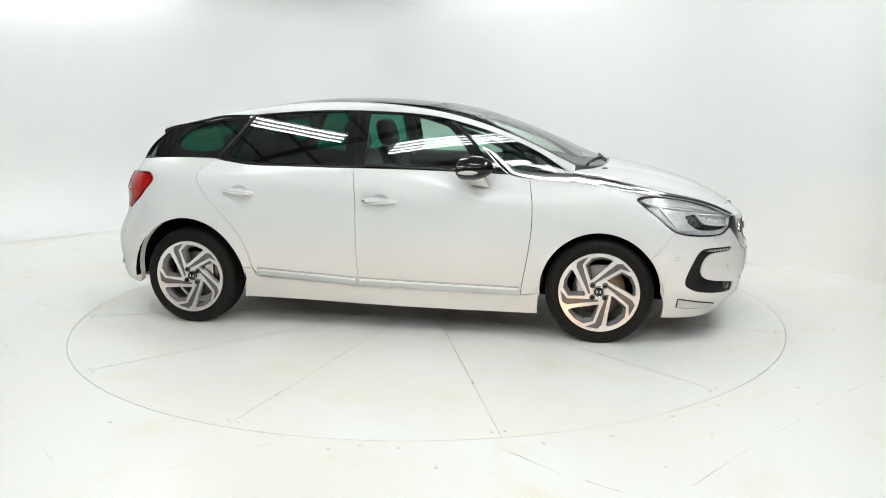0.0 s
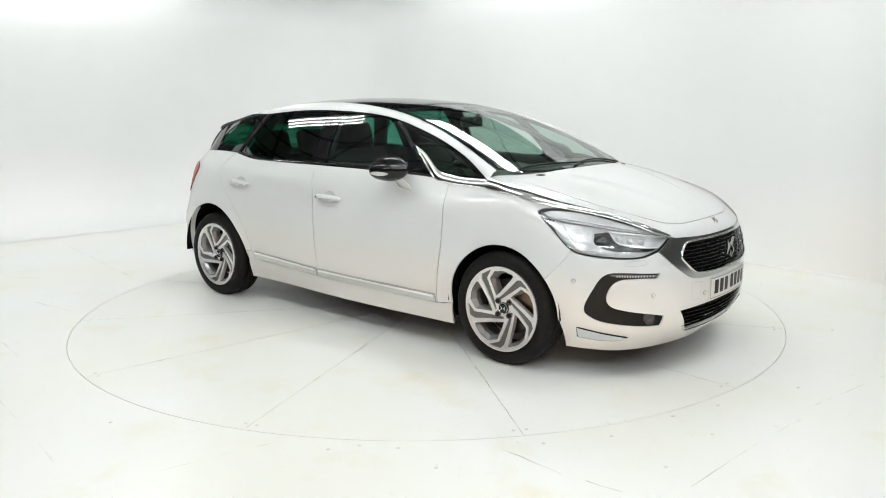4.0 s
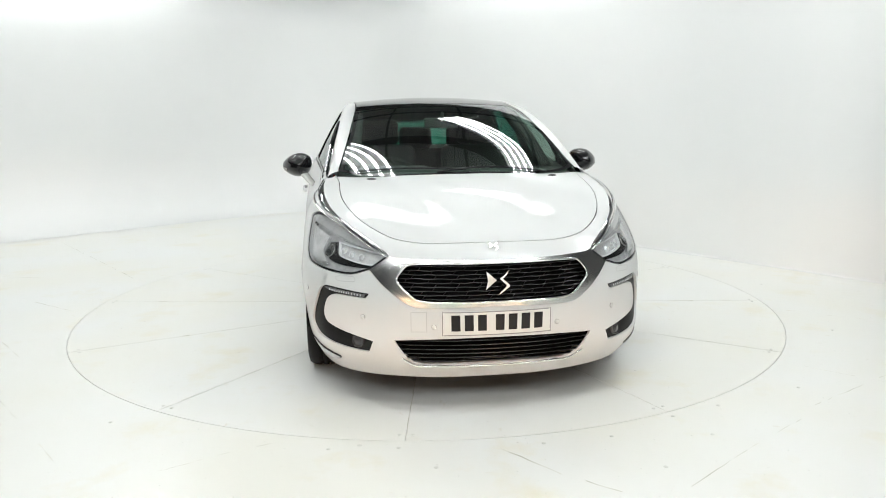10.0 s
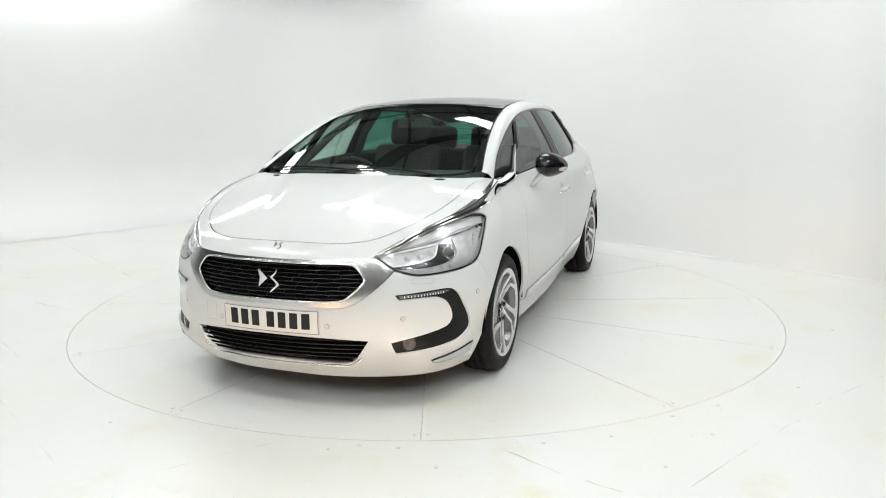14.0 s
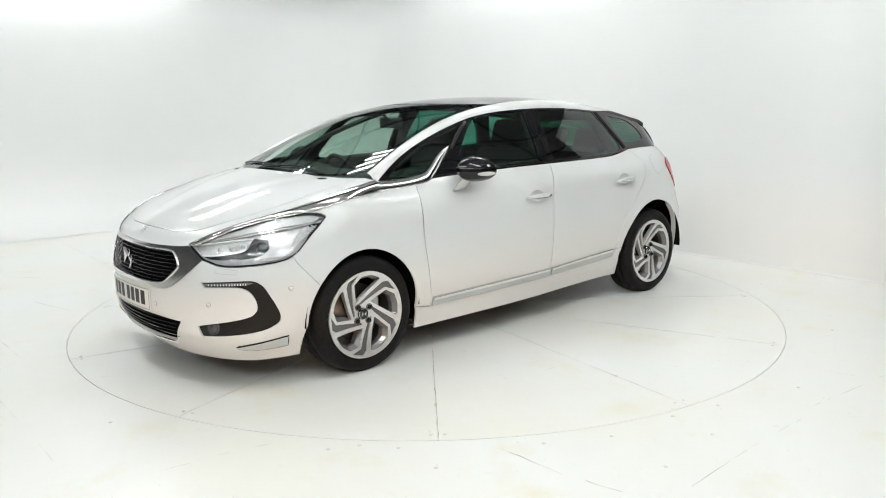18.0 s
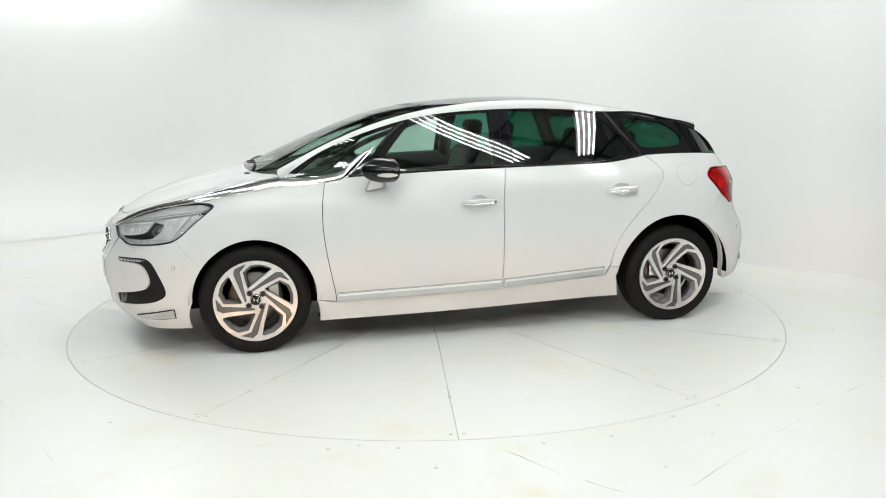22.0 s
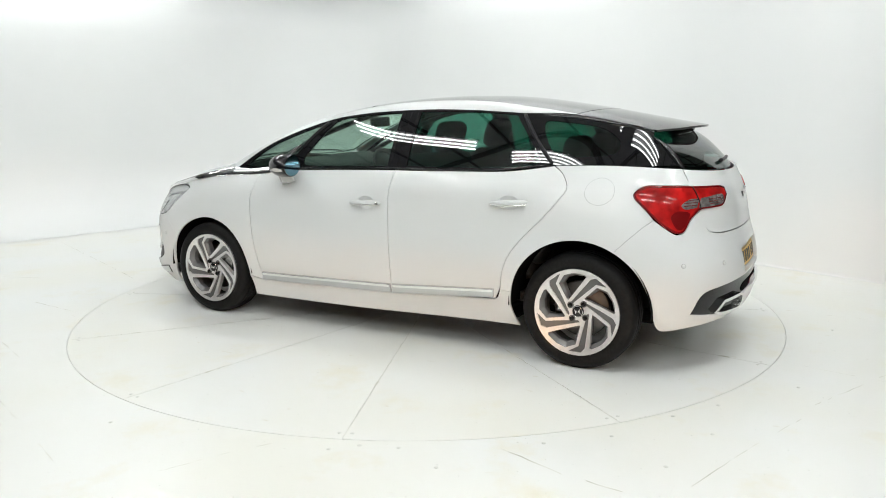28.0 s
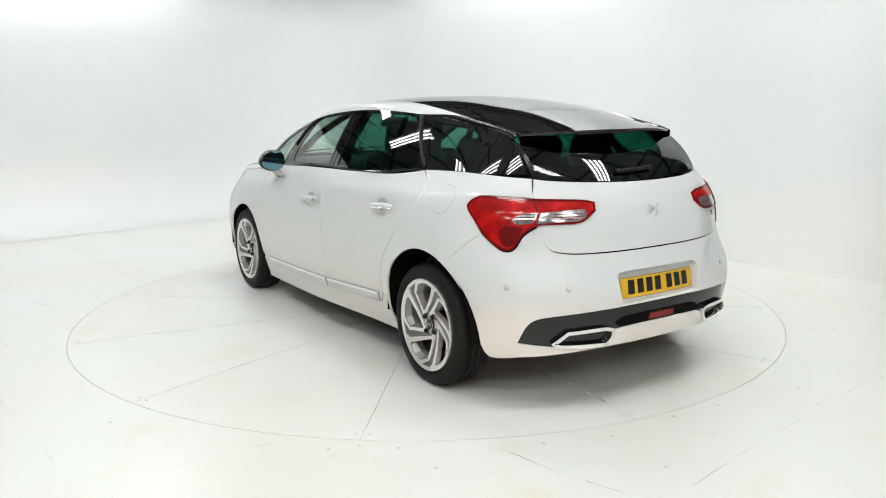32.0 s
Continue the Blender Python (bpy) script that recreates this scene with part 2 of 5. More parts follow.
def girth(z, x=None, y=None, tail=False):
    """The place round the girth at height z where the hull has that x, or that y (at the nose, or at the tail)."""
    key = round(float(z), 5)
    if key not in _CUTS:
        _CUTS[key] = hull(_SG, np.full(_SG.shape, key))
    p = _CUTS[key]
    if y is None:
        return float(np.interp(-x, -p[:, 0], _SG))
    k = int(len(_SG) * 0.22)
    if tail:
        return float(np.interp(y, p[-k:, 1][::-1], _SG[-k:][::-1]))
    return float(np.interp(y, p[:k, 1], _SG[:k]))


def X(x, z, *sharp):
    return (girth(z, x=x), z, *sharp)


def F(y, z, *sharp):
    return (girth(z, y=y), z, *sharp)


def B(y, z, *sharp):
    return (girth(z, y=y, tail=True), z, *sharp)


BONNET_LINE = Spline([1.30, 1.42, 1.53, 1.73, 1.92, 2.06, 2.12, 2.187, 2.23, 2.262, 2.28], [1.075, 1.058, 1.040, .997, .935, .880, .850, .806, .770, .735, .71])


def bonnet_top(x, y):
    x, y = np.asarray(x, float), np.asarray(y, float)
    w = np.clip((2.15 - x) / 0.5, 0, 1)
    z = BONNET_LINE(x + 0.32 * y * y) - 0.024 * (np.abs(y) / 0.78) ** 4 * w * w * (3 - 2 * w)
    # raised middle between two creases that part towards the windscreen
    g = np.clip((.44 - .33 * (x - 1.4) - np.abs(y)) / .09, 0, 1)
    z = z + 0.007 * g * g * (3 - 2 * g) * np.clip((2.12 - x) / .25, 0, 1)
    return np.stack([x, y, z], -1)


ROOF_LINE = Spline([-2.05, -1.85, -1.65, -1.45, -1.25, -1.0, -.7, -.45, -.2, .09, .333, .534, .735, .935, 1.135, 1.42, 1.6], [1.295, 1.322, 1.355, 1.391, 1.427, 1.466, 1.502, 1.512, 1.509, 1.489, 1.458, 1.413, 1.346, 1.266, 1.179, 1.055, .98])
SWEEP = Spline([-2.0, -1.5, -.8, -.2, .2, .6, 1.2, 1.6], [-.5, -.35, -.05, .12, .32, .18, .10, .10])


def roof_top(x, y):
    x, y = np.asarray(x, float), np.asarray(y, float)
    z = ROOF_LINE(x + SWEEP(x) * (0.25 * y * y + 1.5 * y**4)) - 0.032 * (np.abs(y) / 0.56) ** 2
    return np.stack([x, y, z], -1)


# edge lines of the glasshouse, by x
SILL_Z = Spline([-1.85, -1.55, -1.166, -.9, -.197, .4, .85, 1.05, 1.25], [1.118, 1.122, 1.118, 1.090, 1.077, 1.058, 1.035, 1.028, 1.018])
RAIL_Y = Spline([-1.85, -1.80, -1.665, -1.5, -1.3, -.974, -.5, 0, .4, .8, 1.05, 1.22], [.63, .612, .562, .574, .597, .631, .648, .652, .673, .710, .738, .758])
RAIL_Z = Spline([-1.85, -1.80, -1.74, -1.665, -1.5, -1.3, -.974, -.5, 0, .3, .5, .639, .756, .856, .94, 1.013, 1.076, 1.133, 1.22], [1.06, 1.118, 1.195, 1.272, 1.324, 1.362, 1.398, 1.425, 1.414, 1.384, 1.340, 1.298, 1.258, 1.218, 1.179, 1.139, 1.099, 1.060, 1.000])
EDGE_Y = Spline([-1.72, -1.3, -.974, -.4, .171, .6, .95, 1.2], [.545, .548, .553, .558, .566, .605, .658, .709])


def flank(x, z):
    """Side glass: from the sill line up to the rail, a little bowed."""
    x, z = np.broadcast_arrays(np.asarray(x, float), np.asarray(z, float))
    zs, zr = SILL_Z(x), RAIL_Z(x)
    ys = hull_y(x, zs) - 0.006
    x1 = np.minimum(x, .98)
    z1 = SILL_Z(x1)
    lean = (RAIL_Y(x1) - hull_y(x1, z1) + 0.006) / np.maximum(RAIL_Z(x1) - z1, 0.12)
    slope = np.where(x < -1.5, -0.74, lean)
    v = (z - zs)
    y = ys + slope * v + 0.30 * v * np.maximum(zr - z, -0.05)
    return np.stack([x, y, z], -1)


_HX = np.linspace(1.5, -1.95, 140)
_HZ = np.linspace(0.95, 1.13, 10)
_HY = np.array([[hull(np.array([girth(z, x=x)]), np.array([z]))[0][1] for x in _HX[::4]] for z in _HZ])


def hull_y(x, z):
    """Half width of the hull near the sill line."""
    xs = _HX[::4][::-1]
    x, z = np.asarray(x, float), np.asarray(z, float)
    rows = np.stack([Spline(xs, r[::-1])(x) for r in _HY])
    k = np.clip((z - _HZ[0]) / (_HZ[1] - _HZ[0]), 0, len(_HZ) - 1.001)
    i = k.astype(int)
    f = k - i
    g = np.take_along_axis(rows.reshape(len(_HZ), -1), i.reshape(1, -1), 0)[0]
    h = np.take_along_axis(rows.reshape(len(_HZ), -1), i.reshape(1, -1) + 1, 0)[0]
    return (g * (1 - f.ravel()) + h * f.ravel()).reshape(x.shape)


# ---- the studio: white cove round the turntable, inside a larger hall ----
COVE = mottle(material("white_cove_paint", (0.73, 0.73, 0.72), 0.6), 0.5, (0.728, 0.735, 0.73), (0.76, 0.766, 0.76), 5, (0.5, 0.7), 0.08, 30)
FLOOR = mottle(material("white_floor_paint", (0.82, 0.82, 0.78), 0.35), 0.8, (0.755, 0.748, 0.69), (0.775, 0.783, 0.768), 7, (0.22, 0.45), 0.05, 40)


def stained(m, patches, flecks):
    """Yellowed patches and small dark flecks over a painted floor."""
    t = m.node_tree
    b = t.nodes["Principled BSDF"]
    co = t.nodes.new("ShaderNodeTexCoord")
    base = b.inputs["Base Color"].links[0].from_socket
    for scale, lo, hi, color, most, detail, stretch in ((1.7, .56, .72, (0.70, 0.64, 0.46), patches, 9, 1), (6.5, .66, .74, (0.52, 0.44, 0.30), patches * .8, 8, 2.2), (55, .72, .76, (0.25, 0.24, 0.20), flecks, 2, 1)):
        mp = t.nodes.new("ShaderNodeMapping")
        mp.inputs["Scale"].default_value = (1, stretch, 1)
        mp.inputs["Rotation"].default_value = (0, 0, .7)
        n = t.nodes.new("ShaderNodeTexNoise")
        n.inputs["Scale"].default_value, n.inputs["Detail"].default_value = scale, detail
        n.inputs["Roughness"].default_value = 0.62
        mr = t.nodes.new("ShaderNodeMapRange")
        mr.inputs["From Min"].default_value, mr.inputs["From Max"].default_value, mr.inputs["To Max"].default_value = lo, hi, most
        mx = t.nodes.new("ShaderNodeMix")
        mx.data_type = "RGBA"
        mx.inputs["B"].default_value = (*color, 1)
        t.links.new(co.outputs["Object"], mp.inputs["Vector"])
        t.links.new(mp.outputs[0], n.inputs["Vector"])
        t.links.new(n.outputs["Fac"], mr.inputs["Value"])
        t.links.new(mr.outputs["Result"], mx.inputs["Factor"])
        t.links.new(base, mx.inputs["A"])
        base = mx.outputs["Result"]
    t.links.new(base, b.inputs["Base Color"])
    return m


stained(FLOOR, 0.52, 0.6)
HALL = mottle(material("hall_wall", (0.3, 0.3, 0.3), 0.8), 1.0, (0.10, 0.10, 0.10), (0.15, 0.15, 0.145), 5)
ROOF = mottle(material("hall_roof_sheet", (0.5, 0.5, 0.5), 0.7), 1.0, (0.60, 0.61, 0.61), (0.70, 0.70, 0.70), 4)
STEEL = material("roof_steel", (0.12, 0.12, 0.13), 0.6)
HOUSING = material("batten_grey", (0.22, 0.22, 0.22), 0.6)
LIGHT = material("fluorescent_tube", (1, 1, 1), 0.5, emit=TUBE, emit_color=(0.965, 1.0, 0.995))
FILL_LIGHT = material("fill_fluorescent_tube", (1, 1, 1), 0.5, emit=FILL_TUBE, emit_color=(0.965, 1.0, 0.995))
R = 2.463


def floor_sheet():
    bm = bmesh.new()
    n = 160
    ring = [bm.verts.new(((R + 0.004) * math.cos(2 * math.pi * i / n), (R + 0.004) * math.sin(2 * math.pi * i / n), 0)) for i in range(n)]
    low = [bm.verts.new((v.co.x, v.co.y, -0.3)) for v in ring]
    far = []
    for i in range(n):
        c, s = math.cos(2 * math.pi * i / n), math.sin(2 * math.pi * i / n)
        k = 14 / max(abs(c), abs(s))
        far.append(bm.verts.new((k * c, k * s, 0)))
    for i in range(n):
        j = (i + 1) % n
        bm.faces.new((ring[i], far[i], far[j], ring[j]))
        bm.faces.new((ring[i], ring[j], low[j], low[i]))
    bm.faces.new(low)
    return bm


tagged(part("floor", floor_sheet(), FLOOR, None), "white painted concrete floor with faint stains", "floor", kind="structure")

# the cove wall: from the free end of one wall, round the soft corner, along the other
WALL_A, WALL_B = Vector((3.670, 0.348)), Vector((-1.55, 6.50))
WALL_C = Vector((-8.2, 0.85))
WALL_TOP = 3.05


def cove_path():
    d1, d2 = (WALL_B - WALL_A).normalized(), (WALL_C - WALL_B).normalized()
    rad = 1.8
    t1, t2 = WALL_B - d1 * rad, WALL_B + d2 * rad
    pts = [(WALL_A.lerp(t1, k / 8), 0.0) for k in range(8)]
    for k in range(13):
        u = k / 12
        pts.append((t1 * (1 - u) ** 2 + WALL_B * 2 * u * (1 - u) + t2 * u * u, min(1.0, u * 1.6)))
    pts += [(t2.lerp(WALL_C, k / 8), 1.0) for k in range(1, 9)]
    return pts


def cove_wall():
    pts = cove_path()
    rows = []
    for i, (p, soft) in enumerate(pts):
        a, b = pts[max(i - 1, 0)][0], pts[min(i + 1, len(pts) - 1)][0]
        d = (b - a).normalized()
        nrm = Vector((-d.y, d.x))
        if nrm.dot(-p) < 0:
            nrm = -nrm
        rad = 0.02 + 0.75 * soft
        row = []
        for k in range(9):
            an = math.pi / 2 * k / 8
            q = p + nrm * rad * (1 - math.sin(an))
            row.append((q.x, q.y, 0.003 + rad * (1 - math.cos(an))))
        row += [(p.x, p.y, z) for z in (1.2, 1.8, 2.4, WALL_TOP)]
        back = p - nrm * 0.12
        row += [(back.x, back.y, WALL_TOP), (back.x, back.y, 0)]
        rows.append(row)
    v, f = loft(rows)
    k = len(rows[0])
    f += [list(range(k))[::-1], [(len(rows) - 1) * k + j for j in range(k)]]
    return mesh_of("wall_cove", v, f, COVE)


wall = put("wall_cove", cove_wall())
tagged(wall, "matt white painted studio cove wall with a soft corner", "wall", kind="structure")
wall.data.polygons.foreach_set("use_smooth", [True] * len(wall.data.polygons))

# the hall around and its roof
for name, lo, hi in (("wall_north", (-14, 13.8, 0), (14, 14, 7)), ("wall_south", (-14, -14, 0), (14, -13.8, 7)), ("wall_east", (13.8, -13.8, 0), (14, 13.8, 7)), ("wall_west", (-14, -13.8, 0), (-13.8, 13.8, 7))):
    tagged(part(name, box(bmesh.new(), lo, hi), HALL, None), "plain grey hall wall", "wall", kind="structure")
tagged(part("ceiling", box(bmesh.new(), (-14, -14, 7.0), (14, 14, 7.2)), ROOF, None), "grey sheeted hall roof", "ceiling", kind="structure")


for k in range(7):
    beam = bmesh.new()
    y = -12 + 4 * k
    box(beam, (-13.8, y - .07, 6.70), (13.8, y + .07, 6.72))
    box(beam, (-13.8, y - .01, 6.72), (13.8, y + .01, 6.98))
    box(beam, (-13.8, y - .07, 6.98), (13.8, y + .07, 7.0))
    tagged(part("roof_beam", beam, STEEL, None), "dark steel beam under the hall roof", "beam", "roof beams", "structure")
for k in range(14):
    x = -13 + 2 * k
    tagged(part("roof_purlin", box(bmesh.new(), (x - .03, -13.8, 6.86), (x + .03, 13.8, 6.96)), STEEL, None), "thin steel purlin under the hall roof", "purlin", "roof purlins", "structure")


def tube_bank(at, turn, tubes=4, length=1.5, pitch=0.14, glow=LIGHT):
    """A batten of fluorescent tubes hung from the roof, also used for the added fill banks."""
    e = new("batten_or_fill_bank")
    e.matrix_basis = Matrix.Translation(at) @ Matrix.Rotation(radians(turn), 4, "Z")
    w = pitch * tubes
    part("housing", box(bmesh.new(), (-length / 2, -w / 2, 0.04), (length / 2, w / 2, 0.11), 0.01), HOUSING, e)
    for i in range(tubes):
        y = (i - (tubes - 1) / 2) * pitch
        v, f = tube([(-length / 2 + 0.03, y, 0), (0, y, 0), (length / 2 - 0.03, y, 0)], 0.022, 10)
        put("tube", mesh_of("tube", v, f, glow), e)
    for hx in (-length / 3, length / 3):
        part("hanger", box(bmesh.new(), (hx - 0.004, -0.004, 0.10), (hx + 0.004, 0.004, 7.0 - at[2])), STEEL, e)
    tagged(e, "ceiling batten with bright white fluorescent tubes; the high rear banks are added fill", "light", "ceiling battens")
    return e


# battens hung over the turntable in slanting rows
BATTENS = [((1.18, 2.55), -47), ((-.75, 1.25), -42), ((-5.0, 1.3), -49), ((-3.1, -1.7), -42), ((1.75, -3.0), -31), ((3.6, -1.8), -60), ((-.75, -3.8), -27), ((-3.8, 3.55), 40)]
for (bx, by), turn in BATTENS:
    tube_bank((bx, by, 4.5), turn, 3 if bx < -3 and by < 3 else 4, 2.3)

# added fill banks behind the camera: they brighten the near side and soften shadows
for by in (-8.5, -11.5):
    for bx in (-6.0, -2.0, 2.0, 6.0):
        tube_bank((bx, by, 6.2), 0, tubes=4, length=2.4, pitch=0.2, glow=FILL_LIGHT)

# low halogen floodlights with hoods, on the floor behind the camera
HALOGEN = material("halogen_glow", (1, 0.62, 0.34), 0.5, emit=3400.0, emit_color=(1.0, 0.56, 0.27))


def flood_light(x, y):
    e = new("flood_light")
    e.matrix_basis = Matrix.Translation((x, y, 0)) @ Matrix.Rotation(math.atan2(x * .8, -y), 4, "Z")
    part("housing", box(bmesh.new(), (-.12, -.07, .17), (.12, -.05, .31), .004), TRIM, e)
    part("base_plate", box(bmesh.new(), (-.12, -.05, .17), (.12, .10, .18), .002), TRIM, e)
    part("hood", box(bmesh.new(), (-.14, -.05, .30), (.14, .30, .305), .001), TRIM, e)
    for k in (-1, 1):
        part("side_plate", box(bmesh.new(), (k * .125 - .004, -.05, .18), (k * .125 + .004, .10, .30)), TRIM, e)
        part("leg", box(bmesh.new(), (k * .09 - .01, -.06, .02), (k * .09 + .01, -.04, .17), .002), STEEL, e)
        part("foot", box(bmesh.new(), (k * .09 - .015, -.20, 0), (k * .09 + .015, .12, .02), .003), STEEL, e)
    v, f = tube([(-.06, 0, .284), (0, 0, .284), (.06, 0, .284)], .006, 8)
    put("lamp_tube", mesh_of("lamp_tube", v, f, HALOGEN), e)
    tagged(e, "low hooded halogen floodlight on a steel stand", "floodlight", "floodlights")


for fx, fy in ((1.3, -6.3), (2.0, -6.1), (-1.5, -6.3), (-2.2, -6.0)):
    flood_light(fx, fy)

# hairline cracks, scuffs and screw plugs in the floor paint
CRACK = mottle(material("crack_dirt", (0.5, 0.48, 0.42), 0.9), 9, (0.36, 0.34, 0.27), (0.76, 0.75, 0.69), 6)
PLUG = material("screw_plug", (0.66, 0.66, 0.62), 0.5)
rnd = random.Random(5)


def crack_strip(pts, width, breaks=0.35, z=0.002):
    """A broken, wandering thin line on the floor."""
    bm = bmesh.new()
    prev = None
    for (x0, y0), (x1, y1) in zip(pts, pts[1:]):
        d = Vector((x1 - x0, y1 - y0))
        n = max(2, int(d.length / 0.05))
        side = Vector((-d.y, d.x)).normalized()
        for i in range(n + 1):
            p = Vector((x0, y0)) + d * i / n + side * rnd.uniform(-.004, .004)
            w = width * rnd.uniform(0.3, 1.0)
            cur = [bm.verts.new((q.x, q.y, z)) for q in (p + side * w / 2, p - side * w / 2)]
            if prev and rnd.random() >= breaks:
                bm.faces.new((prev[0], prev[1], cur[1], cur[0]))
            prev = cur
    bmesh.ops.recalc_face_normals(bm, faces=bm.faces)
    return bm


CRACKS = [
    ([(-2.22, -1.86), (-1.90, -2.22)], .004), ([(-1.72, -2.43), (-1.45, -2.77)], .004), ([(1.78, -2.20), (2.48, -1.72), (3.3, -1.2)], .004),
    ([(1.0, -2.92), (1.41, -2.55), (1.72, -2.30)], .004), ([(-1.10, -2.71), (-.86, -2.55), (-.70, -2.47)], .005), ([(.30, -2.56), (.52, -2.80), (.72, -2.95)], .006),
    ([(-5.3, 3.52), (-4.65, 3.88)], .012), ([(-4.05, 2.82), (-3.2, 1.75), (-2.53, .89)], .007), ([(-3.05, .16), (-2.56, -.18)], .006), ([(-4.4, 1.2), (-3.4, 1.0)], .006),
    ([(2.75, -.55), (3.05, -.72)], .006), ([(2.05, -1.55), (2.5, -1.95)], .004), ([(-2.7, -.9), (-2.45, -1.2)], .005),
]
for pts, w in CRACKS:
    tagged(part("floor_crack", crack_strip(pts, w), CRACK, None), "thin dirty crack in the white floor paint", "crack", "floor cracks", "structure")
for x, y in ((-.31, -2.50), (.49, -2.51), (.80, -2.45), (-.44, -2.53), (-.14, -2.53), (1.14, -2.24), (1.40, -2.12), (.02, -2.72), (1.25, -2.45), (.95, -2.75), (1.9, -1.9), (2.6, -.9), (-1.5, -2.2), (2.7, 0.4)):
    bm = bmesh.new()
    bmesh.ops.create_cone(bm, cap_ends=True, segments=12, radius1=.010, radius2=.008, depth=.002, matrix=Matrix.Translation((x, y, .001)))
    tagged(part("screw_plug", bm, PLUG, None), "small filled screw head in the floor", "screw", "floor screws", "structure")

# ---- turntable ----
AX, AY = 0.107, -0.0527
table = new("turntable")
tagged(table, "round white painted turntable flush with the floor", "turntable")
WEDGES = [20.5 + 30 * k for k in range(12)]


def wedge(a, b, r0=0.06, g=0.0014):
    """One painted board of the deck, between two angles."""
    n = 16
    d0, d1 = math.degrees(g / R), math.degrees(g / r0)
    rim = [(R * math.cos(radians(a + d0 + (b - a - 2 * d0) * i / n)), R * math.sin(radians(a + d0 + (b - a - 2 * d0) * i / n))) for i in range(n + 1)]
    core = [(r0 * math.cos(radians(b - d1 - (b - a - 2 * d1) * i / n)), r0 * math.sin(radians(b - d1 - (b - a - 2 * d1) * i / n))) for i in range(n + 1)]
    return slab(rim + core)


def slab(top, z=0.0, t=0.03):
    bm = bmesh.new()
    vs = [bm.verts.new((x, y, z)) for x, y in top]
    lo = [bm.verts.new((x, y, z - t)) for x, y in top]
    bm.faces.new(vs)
    for i in range(len(vs)):
        j = (i + 1) % len(vs)
        bm.faces.new((vs[j], vs[i], lo[i], lo[j]))
    bmesh.ops.recalc_face_normals(bm, faces=bm.faces)
    return bm


for a in WEDGES:
    part("deck_panel", wedge(a, a + 30), FLOOR, table)
part("deck_centre", slab([(0.057 * math.cos(2 * math.pi * i / 64), 0.057 * math.sin(2 * math.pi * i / 64)) for i in range(64)]), FLOOR, table)
# dirt that has gathered along the joints of the deck
for a in WEDGES:
    c, s = math.cos(radians(a)), math.sin(radians(a))
    part("joint_dirt", crack_strip([(r * c, r * s) for r in (.5, 1.2, 1.9, 2.44)], .004, 0, .0012), CRACK, table)
    r = rnd.uniform(1.2, 2.3)
    part("joint_dirt", crack_strip([(r * c, r * s), ((r + .06) * c, (r + .06) * s)], .018, 0, .0013), CRACK, table)
    for k in (-.03, .03):
        bm = bmesh.new()
        bmesh.ops.create_cone(bm, cap_ends=True, segments=12, radius1=.009, radius2=.008, depth=.002, matrix=Matrix.Translation((2.40 * c - k * s, 2.40 * s + k * c, .001)))
        part("deck_screw", bm, PLUG, table)

# ---- the car ----
GREYRING = material("joint_grey", (0.25, 0.25, 0.25), 0.6)
LAMPCHROME = material("lamp_chrome", (0.88, 0.89, 0.9), 0.2, 0.2)
car = new("car")
tagged(car, "pearl white five-door hatchback with black roof and chrome trim", "car")
HOME = pose(-AX, -AY, 0)


def panel(name, surf, path, mat, parent=car, holes=(), label="", gap=0.0014, sides=(1, -1), step=0.035, lift=0.0, depth=0.012, fine=0.02):
    """One panel for each side given, cut from a surface."""
    p = inset(outline(path, fine), gap)
    hs = [inset(outline(h, fine), 0.0) for h in holes]
    made = []
    for sd in sides:
        v, f, n = sheet(surf, p, hs, step, lift, depth, (sd,))
        made.append(put(name, mesh_of(name, v, f, mat, n), parent, label, HOME if parent is car else None))
    return made


def across(half, tail=None):
    """A half path from the middle below to the middle above, closed by its mirror image. tail: mirrored at the end of the girth."""
    mid = 0.0 if tail is None else 2 * END
    other = [(mid - p[0], *p[1:]) for p in half if abs(p[0] - mid / 2) > 1e-6]
    return list(half) + other[::-1]


def flip_y(half):
    """The same for paths in x and y."""
    return list(half) + [(p[0], -p[1], *p[2:]) for p in half if abs(p[1]) > 1e-6][::-1]


HUB_F, HUB_R, HUB_Z, WHEEL_Z = 1.3635, -1.3635, 0.328, 0.321


def arch(hx, r, a, b, n=14):
    """Points of a wheel arch between two angles, as (x, z)."""
    return [(hx + r * math.cos(radians(a + (b - a) * i / n)), HUB_Z + r * math.sin(radians(a + (b - a) * i / n))) for i in range(n + 1)]


RF, RR = 0.36, 0.398
A_F, A_R = 35.0, 120.0

headlight = [X(2.165, .757, 1), X(2.016, .828), X(1.80, .890), X(1.66, .904), X(1.60, .900), X(1.572, .884), X(1.60, .858), X(1.65, .818), X(1.745, .735), X(1.82, .688), X(1.93, .668), X(2.08, .660), X(2.14, .690, 1)]
fog = [X(2.160, .578, 1), X(1.985, .590), X(1.94, .565), X(1.905, .50), X(1.868, .41), X(1.875, .37), X(1.945, .333), X(2.10, .305), X(2.172, .296, 1), X(2.185, .352, 1), X(2.07, .383), X(1.99, .41), X(1.965, .45), X(1.985, .52), X(2.03, .553), X(2.150, .553, 1)]
lowgrille = [(0, .238), F(.25, .233), F(.33, .232), F(.405, .262), F(.478, .366, 1), F(.25, .380), (0, .384)]
